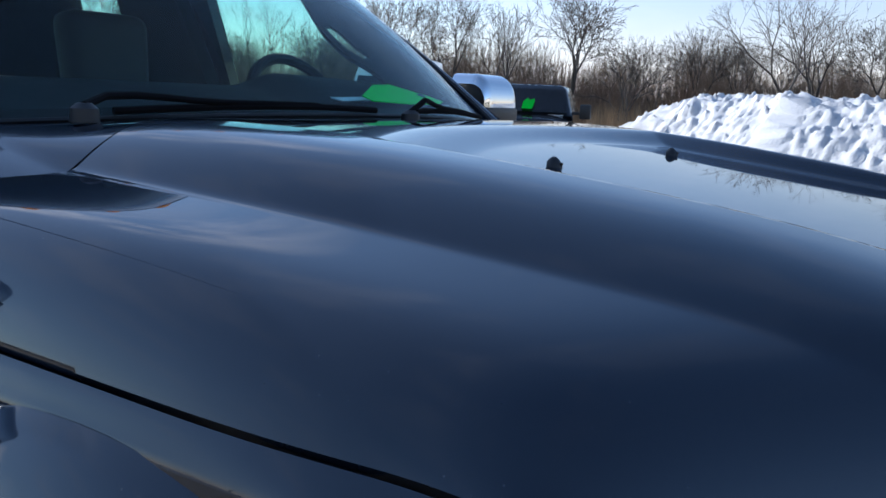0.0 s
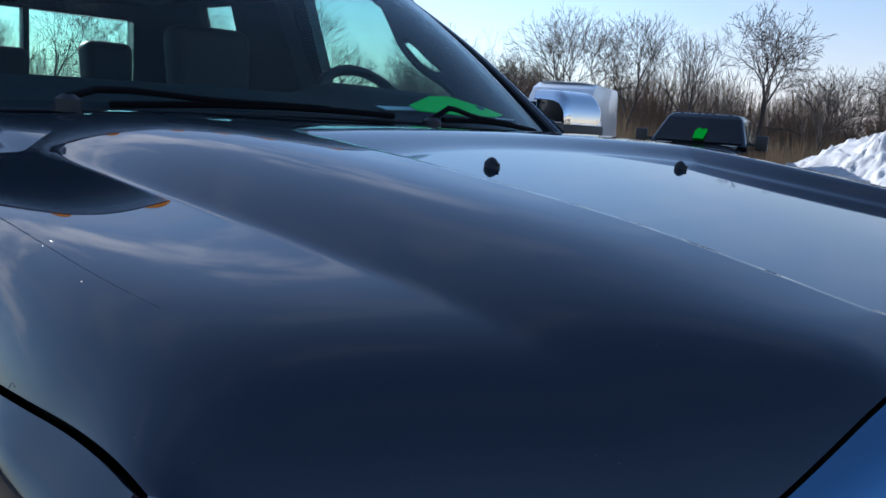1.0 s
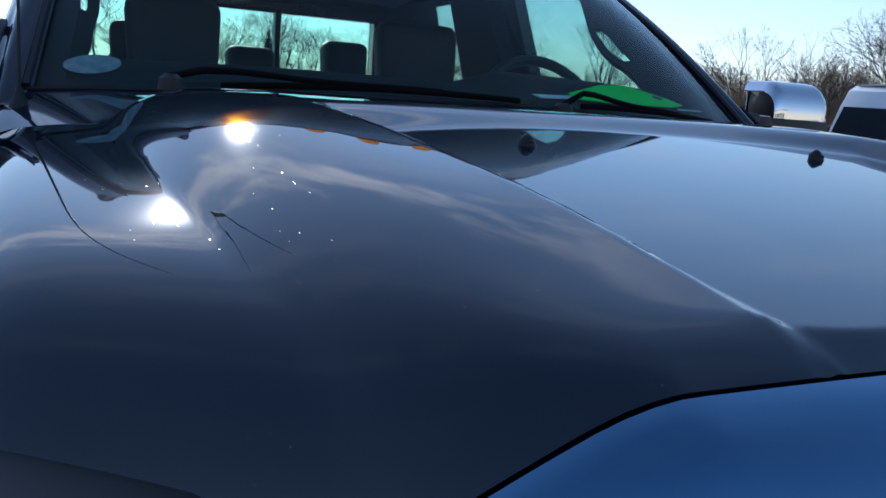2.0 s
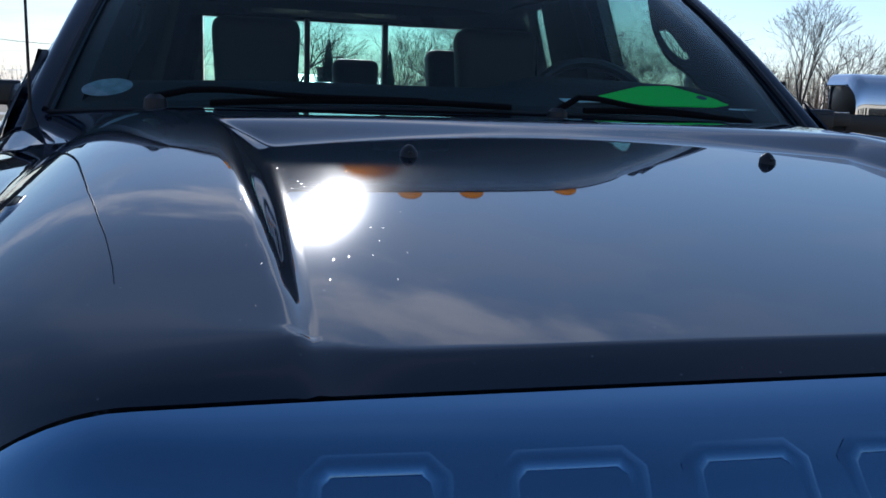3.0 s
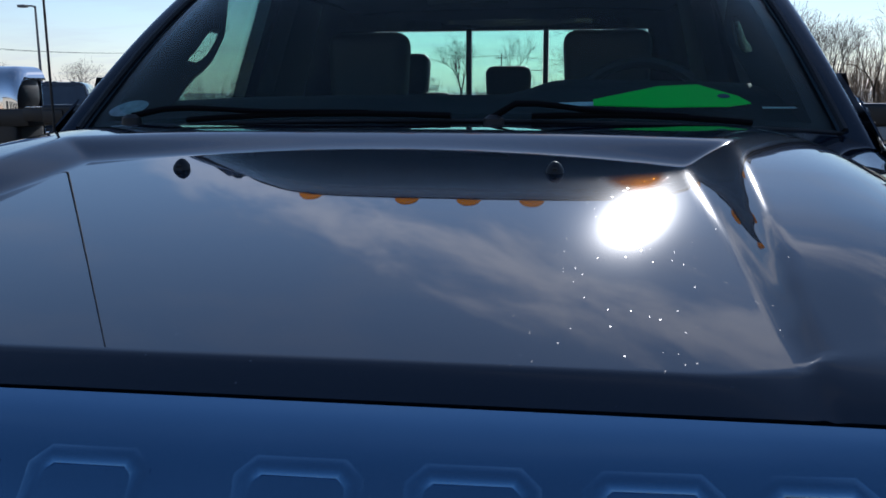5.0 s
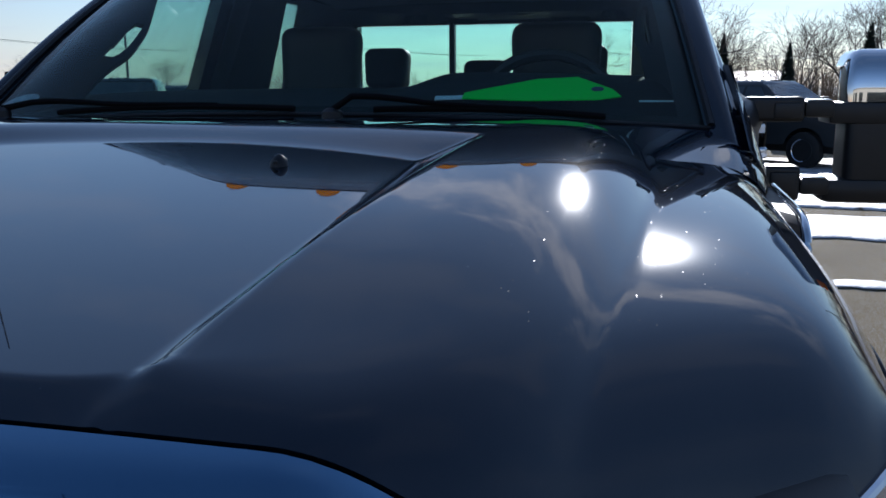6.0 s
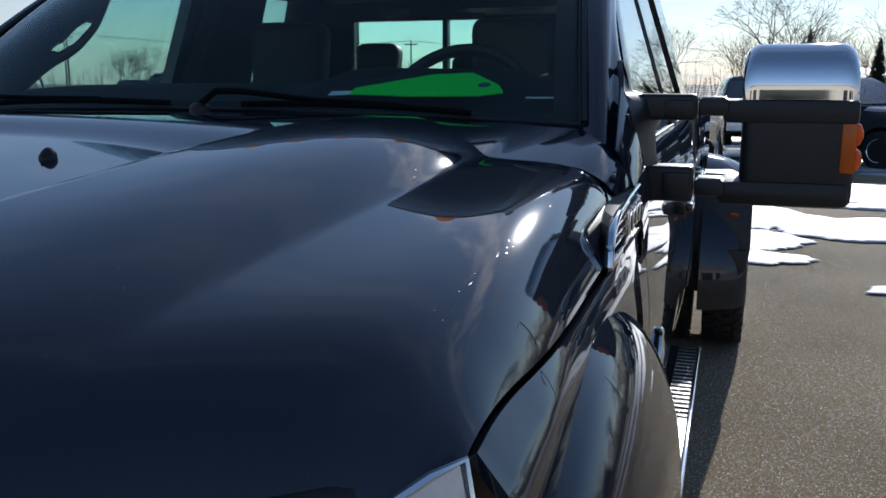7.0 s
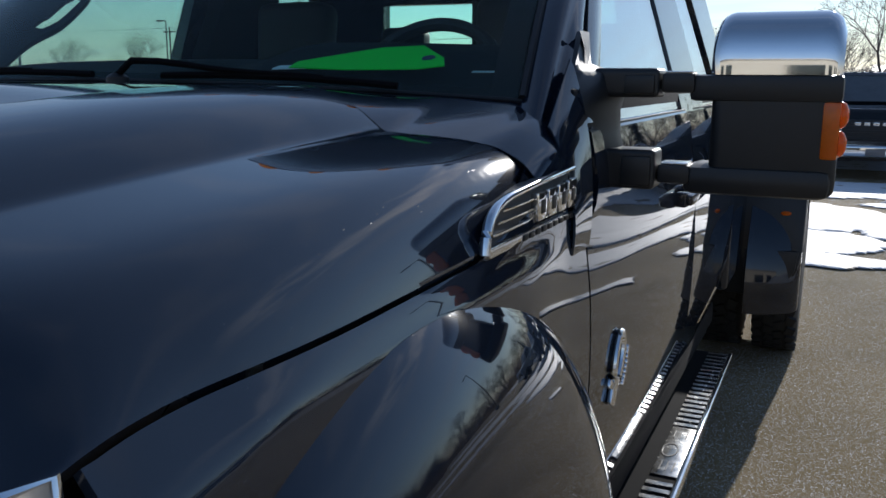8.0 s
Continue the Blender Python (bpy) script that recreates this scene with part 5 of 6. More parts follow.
def snow_bank(points, height, width, seed, label):
    """A long heap of ploughed snow along a line, lumpy with clods."""
    pts = [Vector((x, y, 0)) for x, y in points]
    length = sum((b - a).length for a, b in zip(pts, pts[1:]))
    nu, nv = max(60, int(length / 0.055)), 130
    lines = []
    for k in range(nu + 1):
        d = length * k / nu
        for a, b in zip(pts, pts[1:]):
            if d <= (b - a).length + 1e-6:
                lines.append((a.lerp(b, d / (b - a).length), (b - a).normalized()))
                break
            d -= (b - a).length
        else:
            lines.append((pts[-1], (pts[-1] - pts[-2]).normalized()))
    bm = bmesh.new()
    rows = []
    for k, (p, d) in enumerate(lines):
        side = Vector((-d.y, d.x, 0))
        ends = min(1.0, k / nu * 5, (1 - k / nu) * 9) ** 0.6
        row = []
        for j in range(nv + 1):
            w = (j / nv - 0.5) * 2
            q = p + side * (w * width)
            n1 = noise.fractal(q * 0.35 + Vector((seed, 0, 0)), 1.0, 2.0, 4)
            n2 = noise.fractal(q * 1.7 + Vector((0, seed, 0)), 0.9, 2.1, 5)
            n3 = noise.fractal(q * 7.5 + Vector((seed, seed, 0)), 0.7, 2.2, 4)
            # clods of two sizes with steep sides, piled unevenly
            big, small = noise.voronoi(q * 2.7 + Vector((n2, n1, 0)) * 0.6), noise.voronoi(q * 6.4 + Vector((n3, n2, 0)) * 0.4)
            chip = noise.voronoi(q * 12.5 + Vector((n2, n3, 0)) * 0.5)
            clod = 0.055 * smooth01((chip[0][1] - chip[0][0]) * 2.0) * noise.cell(chip[1][0] * 11) + 0.10 * smooth01((big[0][1] - big[0][0]) * 2.4) * (0.4 + 0.6 * noise.cell(big[1][0] * 7)) + 0.08 * smooth01((small[0][1] - small[0][0]) * 2.2) * (0.3 + 0.7 * noise.cell(small[1][0] * 9))
            hh = height * ends * min(1.0, 1.25 * max(0.0, 1 - abs(w) ** 2.2)) * (1 + 0.16 * n1) + (0.05 * n2 + clod - 0.08 + 0.075 * n3) * min(1.0, (1 - abs(w)) * 5) * ends
            row.append(bm.verts.new((q.x + 0.12 * n2, q.y + 0.12 * n1, max(hh, -0.02) + ground_z(q.x, q.y) + 0.003)))
        rows.append(row)
    for a, b in zip(rows, rows[1:]):
        for j in range(nv):
            bm.faces.new((a[j], a[j + 1], b[j + 1], b[j]))
    return tagged(part("snow_bank", bm, M_SNOW, split=75), label, "snow bank", kind="stuff")


def polar(az, d):
    """A place on the ground at an azimuth from +y towards +x and a distance."""
    a = radians(az)
    return (d * math.sin(a), d * math.cos(a))


snow_bank([polar(67.3, 23), polar(72.5, 20), polar(80, 17.5), polar(92, 16), polar(108, 16), polar(130, 18)], 1.88, 3.4, 3.0, "long bank of ploughed lumpy white snow")
snow_bank([polar(58, 26), polar(63, 27), polar(68, 29)], 0.75, 1.6, 8.0, "low heap of ploughed snow beside the lot")
snow_bank([polar(-75, 40), polar(-60, 46), polar(-40, 60)], 0.9, 2.5, 5.0, "low bank of snow along the far edge of the lot")

# thawing snow with lobed tongues beside the truck's rear
snow_patch(3.0, 15.6, 4.2, 1.9, 1)
snow_patch(0.35, 11.3, 1.9, 1.6, 3, top=0.03, ragged=0.25)
snow_patch(4.6, 13.3, 2.6, 0.9, 5, top=0.035)
snow_patch(3.1, 10.45, 1.5, 1.15, 14, ragged=0.22)
snow_patch(2.6, 13.1, 0.9, 0.33, 17, top=0.015, ragged=0.3)
snow_patch(0.9, 14.2, 0.8, 0.33, 18, top=0.015, ragged=0.3)
snow_patch(1.0, 9.2, 0.9, 0.85, 4, top=0.02, ragged=0.18)
snow_patch(1.15, 8.15, 0.72, 0.36, 8, top=0.015, ragged=0.16)
snow_patch(2.45, 7.05, 0.34, 0.14, 6, top=0.012)
snow_patch(6.2, 12.6, 1.8, 0.8, 16)
snow_patch(8.5, 11.0, 2.2, 0.9, 9)
snow_patch(12.0, 19.0, 7.0, 2.4, 11)
snow_patch(2.0, 22.0, 7.0, 2.0, 12)
snow_patch(14, 12, 3.0, 1.2, 15)
snow_patch(1.42, 2.35, 0.13, 0.09, 21, top=0.006)
for k, (az, d) in enumerate(((-60, 30), (-45, 34), (-30, 40), (-15, 38), (35, 35), (50, 30), (110, 30), (150, 25), (200, 30), (250, 28), (290, 30))):
    x, y = polar(az, d)
    snow_patch(x, y, 5.5, 2.2, 30 + k, turn=radians(az))

# rough ground with dry grass beyond the lot
verge = bmesh.new()
N = 160
inner, outer = [], []
for i in range(N):
    az = 360 * i / N
    r0 = 44 + 3 * noise.noise(Vector((i * 0.3, 0, 0))) if not 40 < az < 140 else 31 + 2 * noise.noise(Vector((i * 0.3, 0, 0)))
    px_, py_ = polar(az, r0)
    inner.append(verge.verts.new((px_, py_, 0.03 + ground_z(px_, py_))))
    px_, py_ = polar(az, 880)
    outer.append(verge.verts.new((px_, py_, 0.03 + ground_z(px_, py_))))
for i in range(N):
    verge.faces.new((inner[i], inner[(i + 1) % N], outer[(i + 1) % N], outer[i]))
tagged(part("grass_verge", verge, material("dry_winter_grass", (0.16, 0.12, 0.065), 0.9, vary=0.35, scale=1.2, second=(0.7, 0.72, 0.75), second_at=(0.52, 0.6), second_scale=0.08), None, smooth=False), "dry winter grass with patches of snow", "ground", kind="structure")


# ---------------------------------------------------------------- bare winter trees
def make_tree(seed, height, spread, levels=7, multi=1, trunk=0.21):
    """A bare tree: a tapered trunk with limbs, and a crown of fine twigs."""
    rng = random.Random(seed)
    wood_v, wood_f, twig_v, twig_f = [], [], [], []

    def limb(verts, faces, a, b, ra, rb, sides):
        d = (b - a).normalized()
        up = Vector((0, 0, 1)) if abs(d.z) < 0.92 else Vector((1, 0, 0))
        e = d.cross(up).normalized()
        f = e.cross(d)
        base = len(verts)
        for p, r in ((a, ra), (b, rb)):
            for i in range(sides):
                t = 2 * math.pi * i / sides
                verts.append(p + (e * math.cos(t) + f * math.sin(t)) * r)
        for i in range(sides):
            j = (i + 1) % sides
            faces.append((base + i, base + j, base + sides + j, base + sides + i))

    def grow(p, d, length, r, level):
        for k in range(2):
            bend = 0.055 + 0.026 * level
            d = (d + Vector((rng.uniform(-bend, bend), rng.uniform(-bend, bend), rng.uniform(-bend, bend) + 0.03))).normalized()
            q = p + d * (length / 2)
            r2 = r * 0.88
            if level <= 4:
                limb(wood_v, wood_f, p, q, max(r, 0.016), max(r2, 0.014), 6 if level < 2 else 4)
            else:
                limb(twig_v, twig_f, p, q, max(r, 0.010), max(r2, 0.007), 3)
            p, r = q, r2
            if 1 < level < levels and k == 0 and rng.random() < 0.42:
                fork(p, d, length * 0.62, r * 0.5, level + 1, 1)
        if level < levels:
            fork(p, d, length, r, level + 1, 2 if rng.random() < 0.62 or level > 4 else 3)

    def fork(p, d, length, r, level, count):
        turn = rng.uniform(0, 6.283)
        up = Vector((0, 0, 1)) if abs(d.z) < 0.9 else Vector((1, 0, 0))
        e = d.cross(up).normalized()
        f = e.cross(d)
        for c in range(count):
            a = turn + 6.283 * c / max(2, count) + rng.uniform(-0.5, 0.5)
            lean = radians(rng.uniform(15, 37)) * spread
            nd = d * math.cos(lean) + (e * math.cos(a) + f * math.sin(a)) * math.sin(lean)
            grow(p, nd.normalized(), length * rng.uniform(0.70, 0.92), r * (rng.uniform(0.70, 0.86) if level < 4 else rng.uniform(0.60, 0.78)), level)

    for m in range(multi):
        lean = Vector((rng.uniform(-0.16, 0.16) * multi, rng.uniform(-0.16, 0.16) * multi, 1)).normalized()
        grow(Vector((0.15 * m, 0.08 * m, -0.1)), lean, height * trunk, height * 0.0165 / multi ** 0.4, 0)
    grown = height / max(v.z for v in wood_v + twig_v)
    for v in wood_v + twig_v:
        v *= grown
    tree = tagged(new("tree"), "bare leafless deciduous tree with fine grey-brown twigs", "tree", group="bare trees round the lot")
    for name, vs, fs, mt in (("trunk", wood_v, wood_f, M_BARK), ("crown", twig_v, twig_f, M_FINE)):
        me = bpy.data.meshes.new(name)
        me.from_pydata(vs, [], fs)
        me.materials.append(mt)
        ob = new(name, me)
        ob.parent = tree
    return tree


TREES = [make_tree(11, 10.5, 1.0), make_tree(23, 10.0, 1.15, trunk=0.19), make_tree(37, 11.0, 0.85, trunk=0.24), make_tree(41, 8.5, 0.95, levels=6, multi=3), make_tree(59, 9.5, 0.7, trunk=0.24), make_tree(73, 9.4, 1.12, levels=8, trunk=0.17), make_tree(88, 10.0, 0.9, levels=8, trunk=0.22)]
used = [False] * len(TREES)


def plant(kind, az, d, scale=1.0, turn=0.0):
    x, y = polar(az, d)
    m = pose(x, y, ground_z(x, y) - 0.05, 0, 0, turn)
    if used[kind]:
        t = copy_thing(TREES[kind], m)
    else:
        t, used[kind] = TREES[kind], True
        t.matrix_basis = m
    t.scale = (scale, scale, scale)


# trees that stand out singly
for kind, az, d, sc, turn in ((5, 64.3, 56, 1.06, 20), (6, 51.6, 60, 0.98, 80), (1, 53.2, 64, 0.95, 10), (6, 56.4, 61, 1.0, 200), (4, 60.0, 58, 0.92, 40), (2, 77.6, 58, 0.92, 75), (0, 79.4, 60, 0.9, 130), (5, 83.0, 58, 0.85, 150), (6, 72.4, 64, 0.78, 30), (1, 70.0, 66, 0.72, 30), (3, 67.8, 60, 0.82, 10), (3, 47.5, 64, 0.9, 7), (0, 75.0, 64, 0.72, 99), (2, 86.5, 56, 0.9, 300),
                              (4, 34.9, 58, 0.95, 0), (3, 36.5, 62, 0.85, 60), (2, 44.0, 66, 0.8, 90), (1, 2.9, 72, 1.0, 15), (3, 4.3, 78, 0.9, 75), (3, 1.0, 74, 0.75, 33), (3, 9.8, 74, 0.95, 140), (1, 12.0, 78, 0.9, 210), (0, 14.2, 76, 0.9, 170), (4, 16.5, 74, 0.8, 20), (2, 20.0, 76, 0.85, 33), (1, 24.0, 74, 0.9, 80), (0, 28.5, 70, 0.95, 260),
                              (3, -19.4, 95, 0.55, 0), (1, -35.5, 80, 0.55, 90), (3, -37.5, 84, 0.65, 45), (0, -30.5, 90, 0.5, 60), (3, -26.5, 95, 0.55, 10), (1, -42.0, 80, 0.6, 200), (2, -3.5, 90, 0.7, 60), (0, -6.5, 92, 0.75, 200), (3, -9.5, 95, 0.6, 10)):
    plant(kind, az, d, sc, turn)
# the wood behind them
rng_wood = random.Random(5)
for k in range(58):
    az = rng_wood.uniform(40, 100) if k < 34 else rng_wood.uniform(6, 42) if k < 50 else rng_wood.uniform(100, 330)
    plant(rng_wood.randrange(5), az, rng_wood.uniform(68, 92) if k < 50 else rng_wood.uniform(60, 110), rng_wood.uniform(0.5, 0.8), rng_wood.uniform(0, 360))


def thicket(name, label, spans, seed, mat, wide=0.02, twig=True):
    """Thousands of thin upright stems with side twigs, in one mesh."""
    rng = random.Random(seed)
    vs, fs = [], []
    for az0, az1, d0, d1, h0, h1, count in spans:
        for _ in range(count):
            az, d = rng.uniform(az0, az1), rng.uniform(d0, d1)
            x, y = polar(az, d)
            h = rng.uniform(h0, h1) * (0.75 + 0.5 * noise.noise(Vector((az * 0.25, d * 0.05, seed))))
            p = Vector((x, y, ground_z(x, y)))
            lean = Vector((rng.uniform(-0.22, 0.22), rng.uniform(-0.22, 0.22), 1))
            stems = [(p, lean * h, wide * rng.uniform(0.6, 1.4))]
            if twig:
                for _t in range(9):
                    t = rng.uniform(0.2, 0.95)
                    stems.append((p + lean * h * t, Vector((rng.uniform(-0.5, 0.5), rng.uniform(-0.5, 0.5), rng.uniform(0.15, 0.8))) * h * rng.uniform(0.2, 0.42), wide * 0.45))
            for q, dv, w in stems:
                a = rng.uniform(0, math.pi)
                for off in (a, a + math.pi / 2):
                    e = Vector((math.cos(off), math.sin(off), 0)) * w
                    b = len(vs)
                    vs.extend((q - e, q + e, q + dv + e * 0.2, q + dv - e * 0.2))
                    fs.append((b, b + 1, b + 2, b + 3))
    me = bpy.data.meshes.new(name)
    me.from_pydata(vs, [], fs)
    me.materials.append(mat)
    return tagged(new(name, me), label, "brush", kind="stuff")


thicket("far_woods", "dense leafless brown wood behind the lot", [(40, 100, 62, 92, 3.2, 7.4, 8200), (5, 40, 78, 110, 3.0, 6.5, 2000), (-60, 5, 100, 150, 2.5, 5.0, 800), (100, 300, 70, 120, 3.0, 6.0, 900)], 2, M_TWIG, 0.034)
thicket("dry_brush", "dry tan brush and tall grass at the wood's edge", [(40, 104, 40, 64, 0.9, 2.9, 8500), (10, 40, 55, 75, 0.7, 1.8, 1800)], 3, M_BRUSH, 0.03, False)


def spruce(az, d, h):
    tree = tagged(new("spruce_tree"), "dark green spruce tree standing beyond the lot", "tree")
    x, y = polar(az, d)
    tree.location = (x, y, ground_z(x, y))
    part("trunk", tube([(0, 0, 0), (0, 0, h * 0.95)], 0.14, 8, taper=0.1), M_BARK, tree)
    rng = random.Random(int(az * 10))
    vs, fs = [], []
    for k in range(620):
        t = rng.random() ** 0.8
        z = h * (0.08 + 0.92 * t)
        r = h * 0.21 * (1 - t) ** 0.85 + 0.05
        a = rng.uniform(0, 6.283)
        o = Vector((math.cos(a), math.sin(a), 0))
        side = Vector((-o.y, o.x, 0))
        base, tip = Vector((0, 0, z)) + o * r * 0.15, Vector((0, 0, z - r * 0.28)) + o * r * rng.uniform(0.75, 1.1)
        w = 0.10 + r * 0.16
        b = len(vs)
        vs.extend((base - side * w * 0.3, base + side * w * 0.3, base.lerp(tip, 0.6) + side * w, tip, base.lerp(tip, 0.6) - side * w + Vector((0, 0, -0.08))))
        fs.append((b, b + 1, b + 2, b + 3, b + 4))
    me = bpy.data.meshes.new("crown")
    me.from_pydata(vs, [], fs)
    me.materials.append(M_SPRUCE)
    ob = new("crown", me)
    ob.parent = tree


spruce(8.9, 66, 4.8)
spruce(5.0, 75, 6.0)
spruce(13.2, 72, 6.4)


# ---------------------------------------------------------------- poles
def light_pole(az, d, h, arm):
    x, y = polar(az, d)
    pole = tagged(new("street_lamp"), "tall grey steel lot light on a pole", "street lamp", group="lot lights")
    pole.location = (x, y, ground_z(x, y))
    part("pole", tube([(0, 0, 0.0), (0, 0, h)], 0.10, 10, taper=0.6), M_STEEL, pole)
    part("base", box(-0.25, 0.25, -0.25, 0.25, 0, 0.5, 0.04), M_STEEL, pole)
    part("arm", tube([(0, 0, h - 0.1), (arm * 0.4, 0, h), (arm, 0, h)], 0.05, 8), M_STEEL, pole)
    part("lamp_head", box(min(arm, arm * 1.9), max(arm, arm * 1.9), -0.2, 0.2, h - 0.09, h + 0.07, 0.04), M_STEEL, pole)


light_pole(-32.3, 58, 6.9, -0.55)
light_pole(27.8, 40, 9.0, 0.6)
light_pole(-49.0, 62, 7.0, -0.55)
light_pole(-41.0, 95, 7.4, -0.6)


def utility_pole(az, d, h):
    x, y = polar(az, d)
    p = tagged(new("utility_pole"), "weathered wooden utility pole with a crossarm", "utility pole", group="utility poles")
    p.location = (x, y, ground_z(x, y))
    part("pole", tube([(0, 0, 0), (0, 0, h)], 0.14, 8, taper=0.7), M_WOODPOLE, p)
    part("crossarm", box(-1.1, 1.1, -0.06, 0.06, h - 0.75, h - 0.6, 0.01), M_WOODPOLE, p)
    for k in (-1.0, -0.5, 0.5, 1.0):
        part("insulator", lathe([(0, 0.05), (0.12, 0.05), (0.18, 0.03)], (k, 0, h - 0.6), 2, 8), M_STEEL, p)
    return Vector((x, y, h - 0.45))


POLES = [utility_pole(az, d, 8.5) for az, d in ((-62, 120), (-41, 128), (-20, 140), (-4, 165), (9, 200))]
for k in range(4):
    for dx, dz in ((-1.0, 0.0), (0.5, 0.0), (1.0, 0.0)):
        a, b = POLES[k] + Vector((dx, 0, dz)), POLES[k + 1] + Vector((dx, 0, dz))
        pts = [a.lerp(b, i / 16) - Vector((0, 0, 1.2 * math.sin(math.pi * i / 16))) for i in range(17)]
        tagged(part("power_line", tube(pts, 0.014, 4), M_TRIM), "thin black overhead power line", "cable", group="power lines")


# ---------------------------------------------------------------- other vehicles
def far_wheel(x, y, r, w, parent):
    s = 1 if x > 0 else -1
    t = part("wheel", lathe([(-w / 2, r * 0.62), (-w / 2, r * 0.9), (-w / 2 + 0.03, r), (w / 2 - 0.03, r), (w / 2, r * 0.9), (w / 2, r * 0.62)], (x, y, r), 0, 28), M_TYRE, parent)
    part("rim", lathe([(0, r * 0.64), (0.02, r * 0.62), (-0.03, r * 0.5), (-0.04, r * 0.16), (0.0, r * 0.14)], (x + s * w * 0.48, y, r), 0, 20) if s > 0 else lathe([(0, r * 0.64), (-0.02, r * 0.62), (0.03, r * 0.5), (0.04, r * 0.16), (0.0, r * 0.14)], (x - w * 0.48, y, r), 0, 20), M_CHROME, t)


def far_pickup(m, mat, label, tall=1.96, tow=True, tag=False, bars=False):
    """A parked crew cab pickup facing -y at its own origin (front bumper at y = 0)."""
    v = tagged(new("parked_pickup"), label, "pickup truck", group="parked vehicles")
    v.matrix_basis = m
    k = tall / 1.96
    body = sheet(lambda u, w: (lambda y, c: Vector((c * (0.93 + 0.05 * smooth01((y - 0.05) / 0.3)), y, (0.95 + 0.33 * smooth01(y / 0.22) + 0.08 * min(1.0, y / 1.6)) * k - 0.10 * abs(c) ** 5)))(1.62 * w, 2 * u - 1), 20, 24, 0.02)
    part("hood", body, mat, v, split=60)
    for s in (-1, 1):
        def side(u, w, s=s):
            y = 0.08 + 6.0 * u
            low = 0.52
            for cy in (1.0, 4.75):
                if abs(y - cy) < 0.50:
                    low = max(low, 0.42 + math.sqrt(0.50 ** 2 - (y - cy) ** 2))
            top = 1.24 * k if y < 1.6 else 1.36 * k
            z = top + (low - top) * w
            return Vector((s * (0.98 + 0.035 * math.sin(math.pi * w)), y, z))
        part("body_side", sheet(side, 80, 10, 0.03), mat, v, split=60)
        far_wheel(s * 0.90, 1.0, 0.41, 0.26, v)
        far_wheel(s * 0.90, 4.75, 0.41, 0.26, v)
        part("headlamp", box(min(s * 0.66, s * 0.97), max(s * 0.66, s * 0.97), -0.02, 0.20, 0.92 * k, 1.10 * k, 0.03), M_LENS, v)
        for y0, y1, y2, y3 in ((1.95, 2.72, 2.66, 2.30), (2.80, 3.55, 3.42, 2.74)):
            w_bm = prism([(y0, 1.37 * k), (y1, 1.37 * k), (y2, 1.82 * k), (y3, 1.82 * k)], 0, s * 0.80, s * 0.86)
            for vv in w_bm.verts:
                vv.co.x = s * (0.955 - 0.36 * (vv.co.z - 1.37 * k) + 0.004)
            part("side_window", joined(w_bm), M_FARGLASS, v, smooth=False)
        ax0, ax1 = (1.10, 1.34) if tow else (1.04, 1.26)
        mir = part("mirror", box(min(s * ax0, s * ax1), max(s * ax0, s * ax1), 1.86, 2.0, 1.28 * k, (1.58 if tow else 1.50) * k, 0.03), M_PLASTIC, v)
        part("mirror_arm", box(min(s * 0.94, s * ax0), max(s * 0.94, s * ax0), 1.90, 1.97, 1.36 * k, 1.42 * k, 0.01), M_PLASTIC, mir)
    cabin = bmesh.new()
    lo = [(-0.96, 1.52, 1.34 * k), (0.96, 1.52, 1.34 * k), (0.97, 3.72, 1.36 * k), (-0.97, 3.72, 1.36 * k)]
    hi = [(-0.76, 2.28, 1.88 * k), (0.76, 2.28, 1.88 * k), (0.77, 3.55, 1.90 * k), (-0.77, 3.55, 1.90 * k)]
    top = [(-0.66, 2.40, 1.955 * k), (0.66, 2.40, 1.955 * k), (0.66, 3.45, 1.955 * k), (-0.66, 3.45, 1.955 * k)]
    rings = [[cabin.verts.new(p) for p in ring] for ring in (lo, hi, top)]
    for a, b in zip(rings, rings[1:]):
        for i in range(4):
            cabin.faces.new((a[i], a[(i + 1) % 4], b[(i + 1) % 4], b[i]))
    cabin.faces.new(rings[-1])
    bmesh.ops.recalc_face_normals(cabin, faces=cabin.faces[:])
    bmesh.ops.bevel(cabin, geom=cabin.edges[:], offset=0.045, segments=3, affect="EDGES", profile=0.5)
    part("cabin", cabin, mat, v, split=25)
    part("cowl_snow", box(-0.80, 0.80, 1.44, 1.48, 1.335 * k, 1.350 * k, 0.005), M_SNOW, v) if tag else None
    ws = bmesh.new()
    vs = [ws.verts.new(p) for p in ((-0.88, 1.555, 1.395 * k), (0.88, 1.555, 1.395 * k), (0.73, 2.225, 1.865 * k), (-0.73, 2.225, 1.865 * k))]
    ws.faces.new(vs)
    bmesh.ops.solidify(ws, geom=ws.faces[:], thickness=0.01)
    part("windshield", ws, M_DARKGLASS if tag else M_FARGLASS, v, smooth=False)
    part("grille", box(-0.66, 0.66, -0.02, 0.10, 0.72 * k, 1.10 * k, 0.03), M_TRIM, v)
    for j in range(3):
        part("grille_bar", box(-0.66, 0.66, -0.045, 0.0, (0.76 + 0.12 * j) * k, (0.80 + 0.12 * j) * k, 0.012), M_CHROME if not bars else M_TRIM, v)
    if bars:
        for j in range(5):
            part("grille_mark", box(-0.36 + 0.15 * j, -0.26 + 0.15 * j, -0.05, -0.02, 1.0 * k, 1.06 * k, 0.008), M_BRUSHED, v)
    part("bumper", box(-1.0, 1.0, -0.14, 0.14, 0.44, 0.66, 0.05, 3), M_CHROME, v)
    part("plate", box(-0.16, 0.16, -0.155, -0.14, 0.47, 0.60, 0.006), M_STEEL, v)
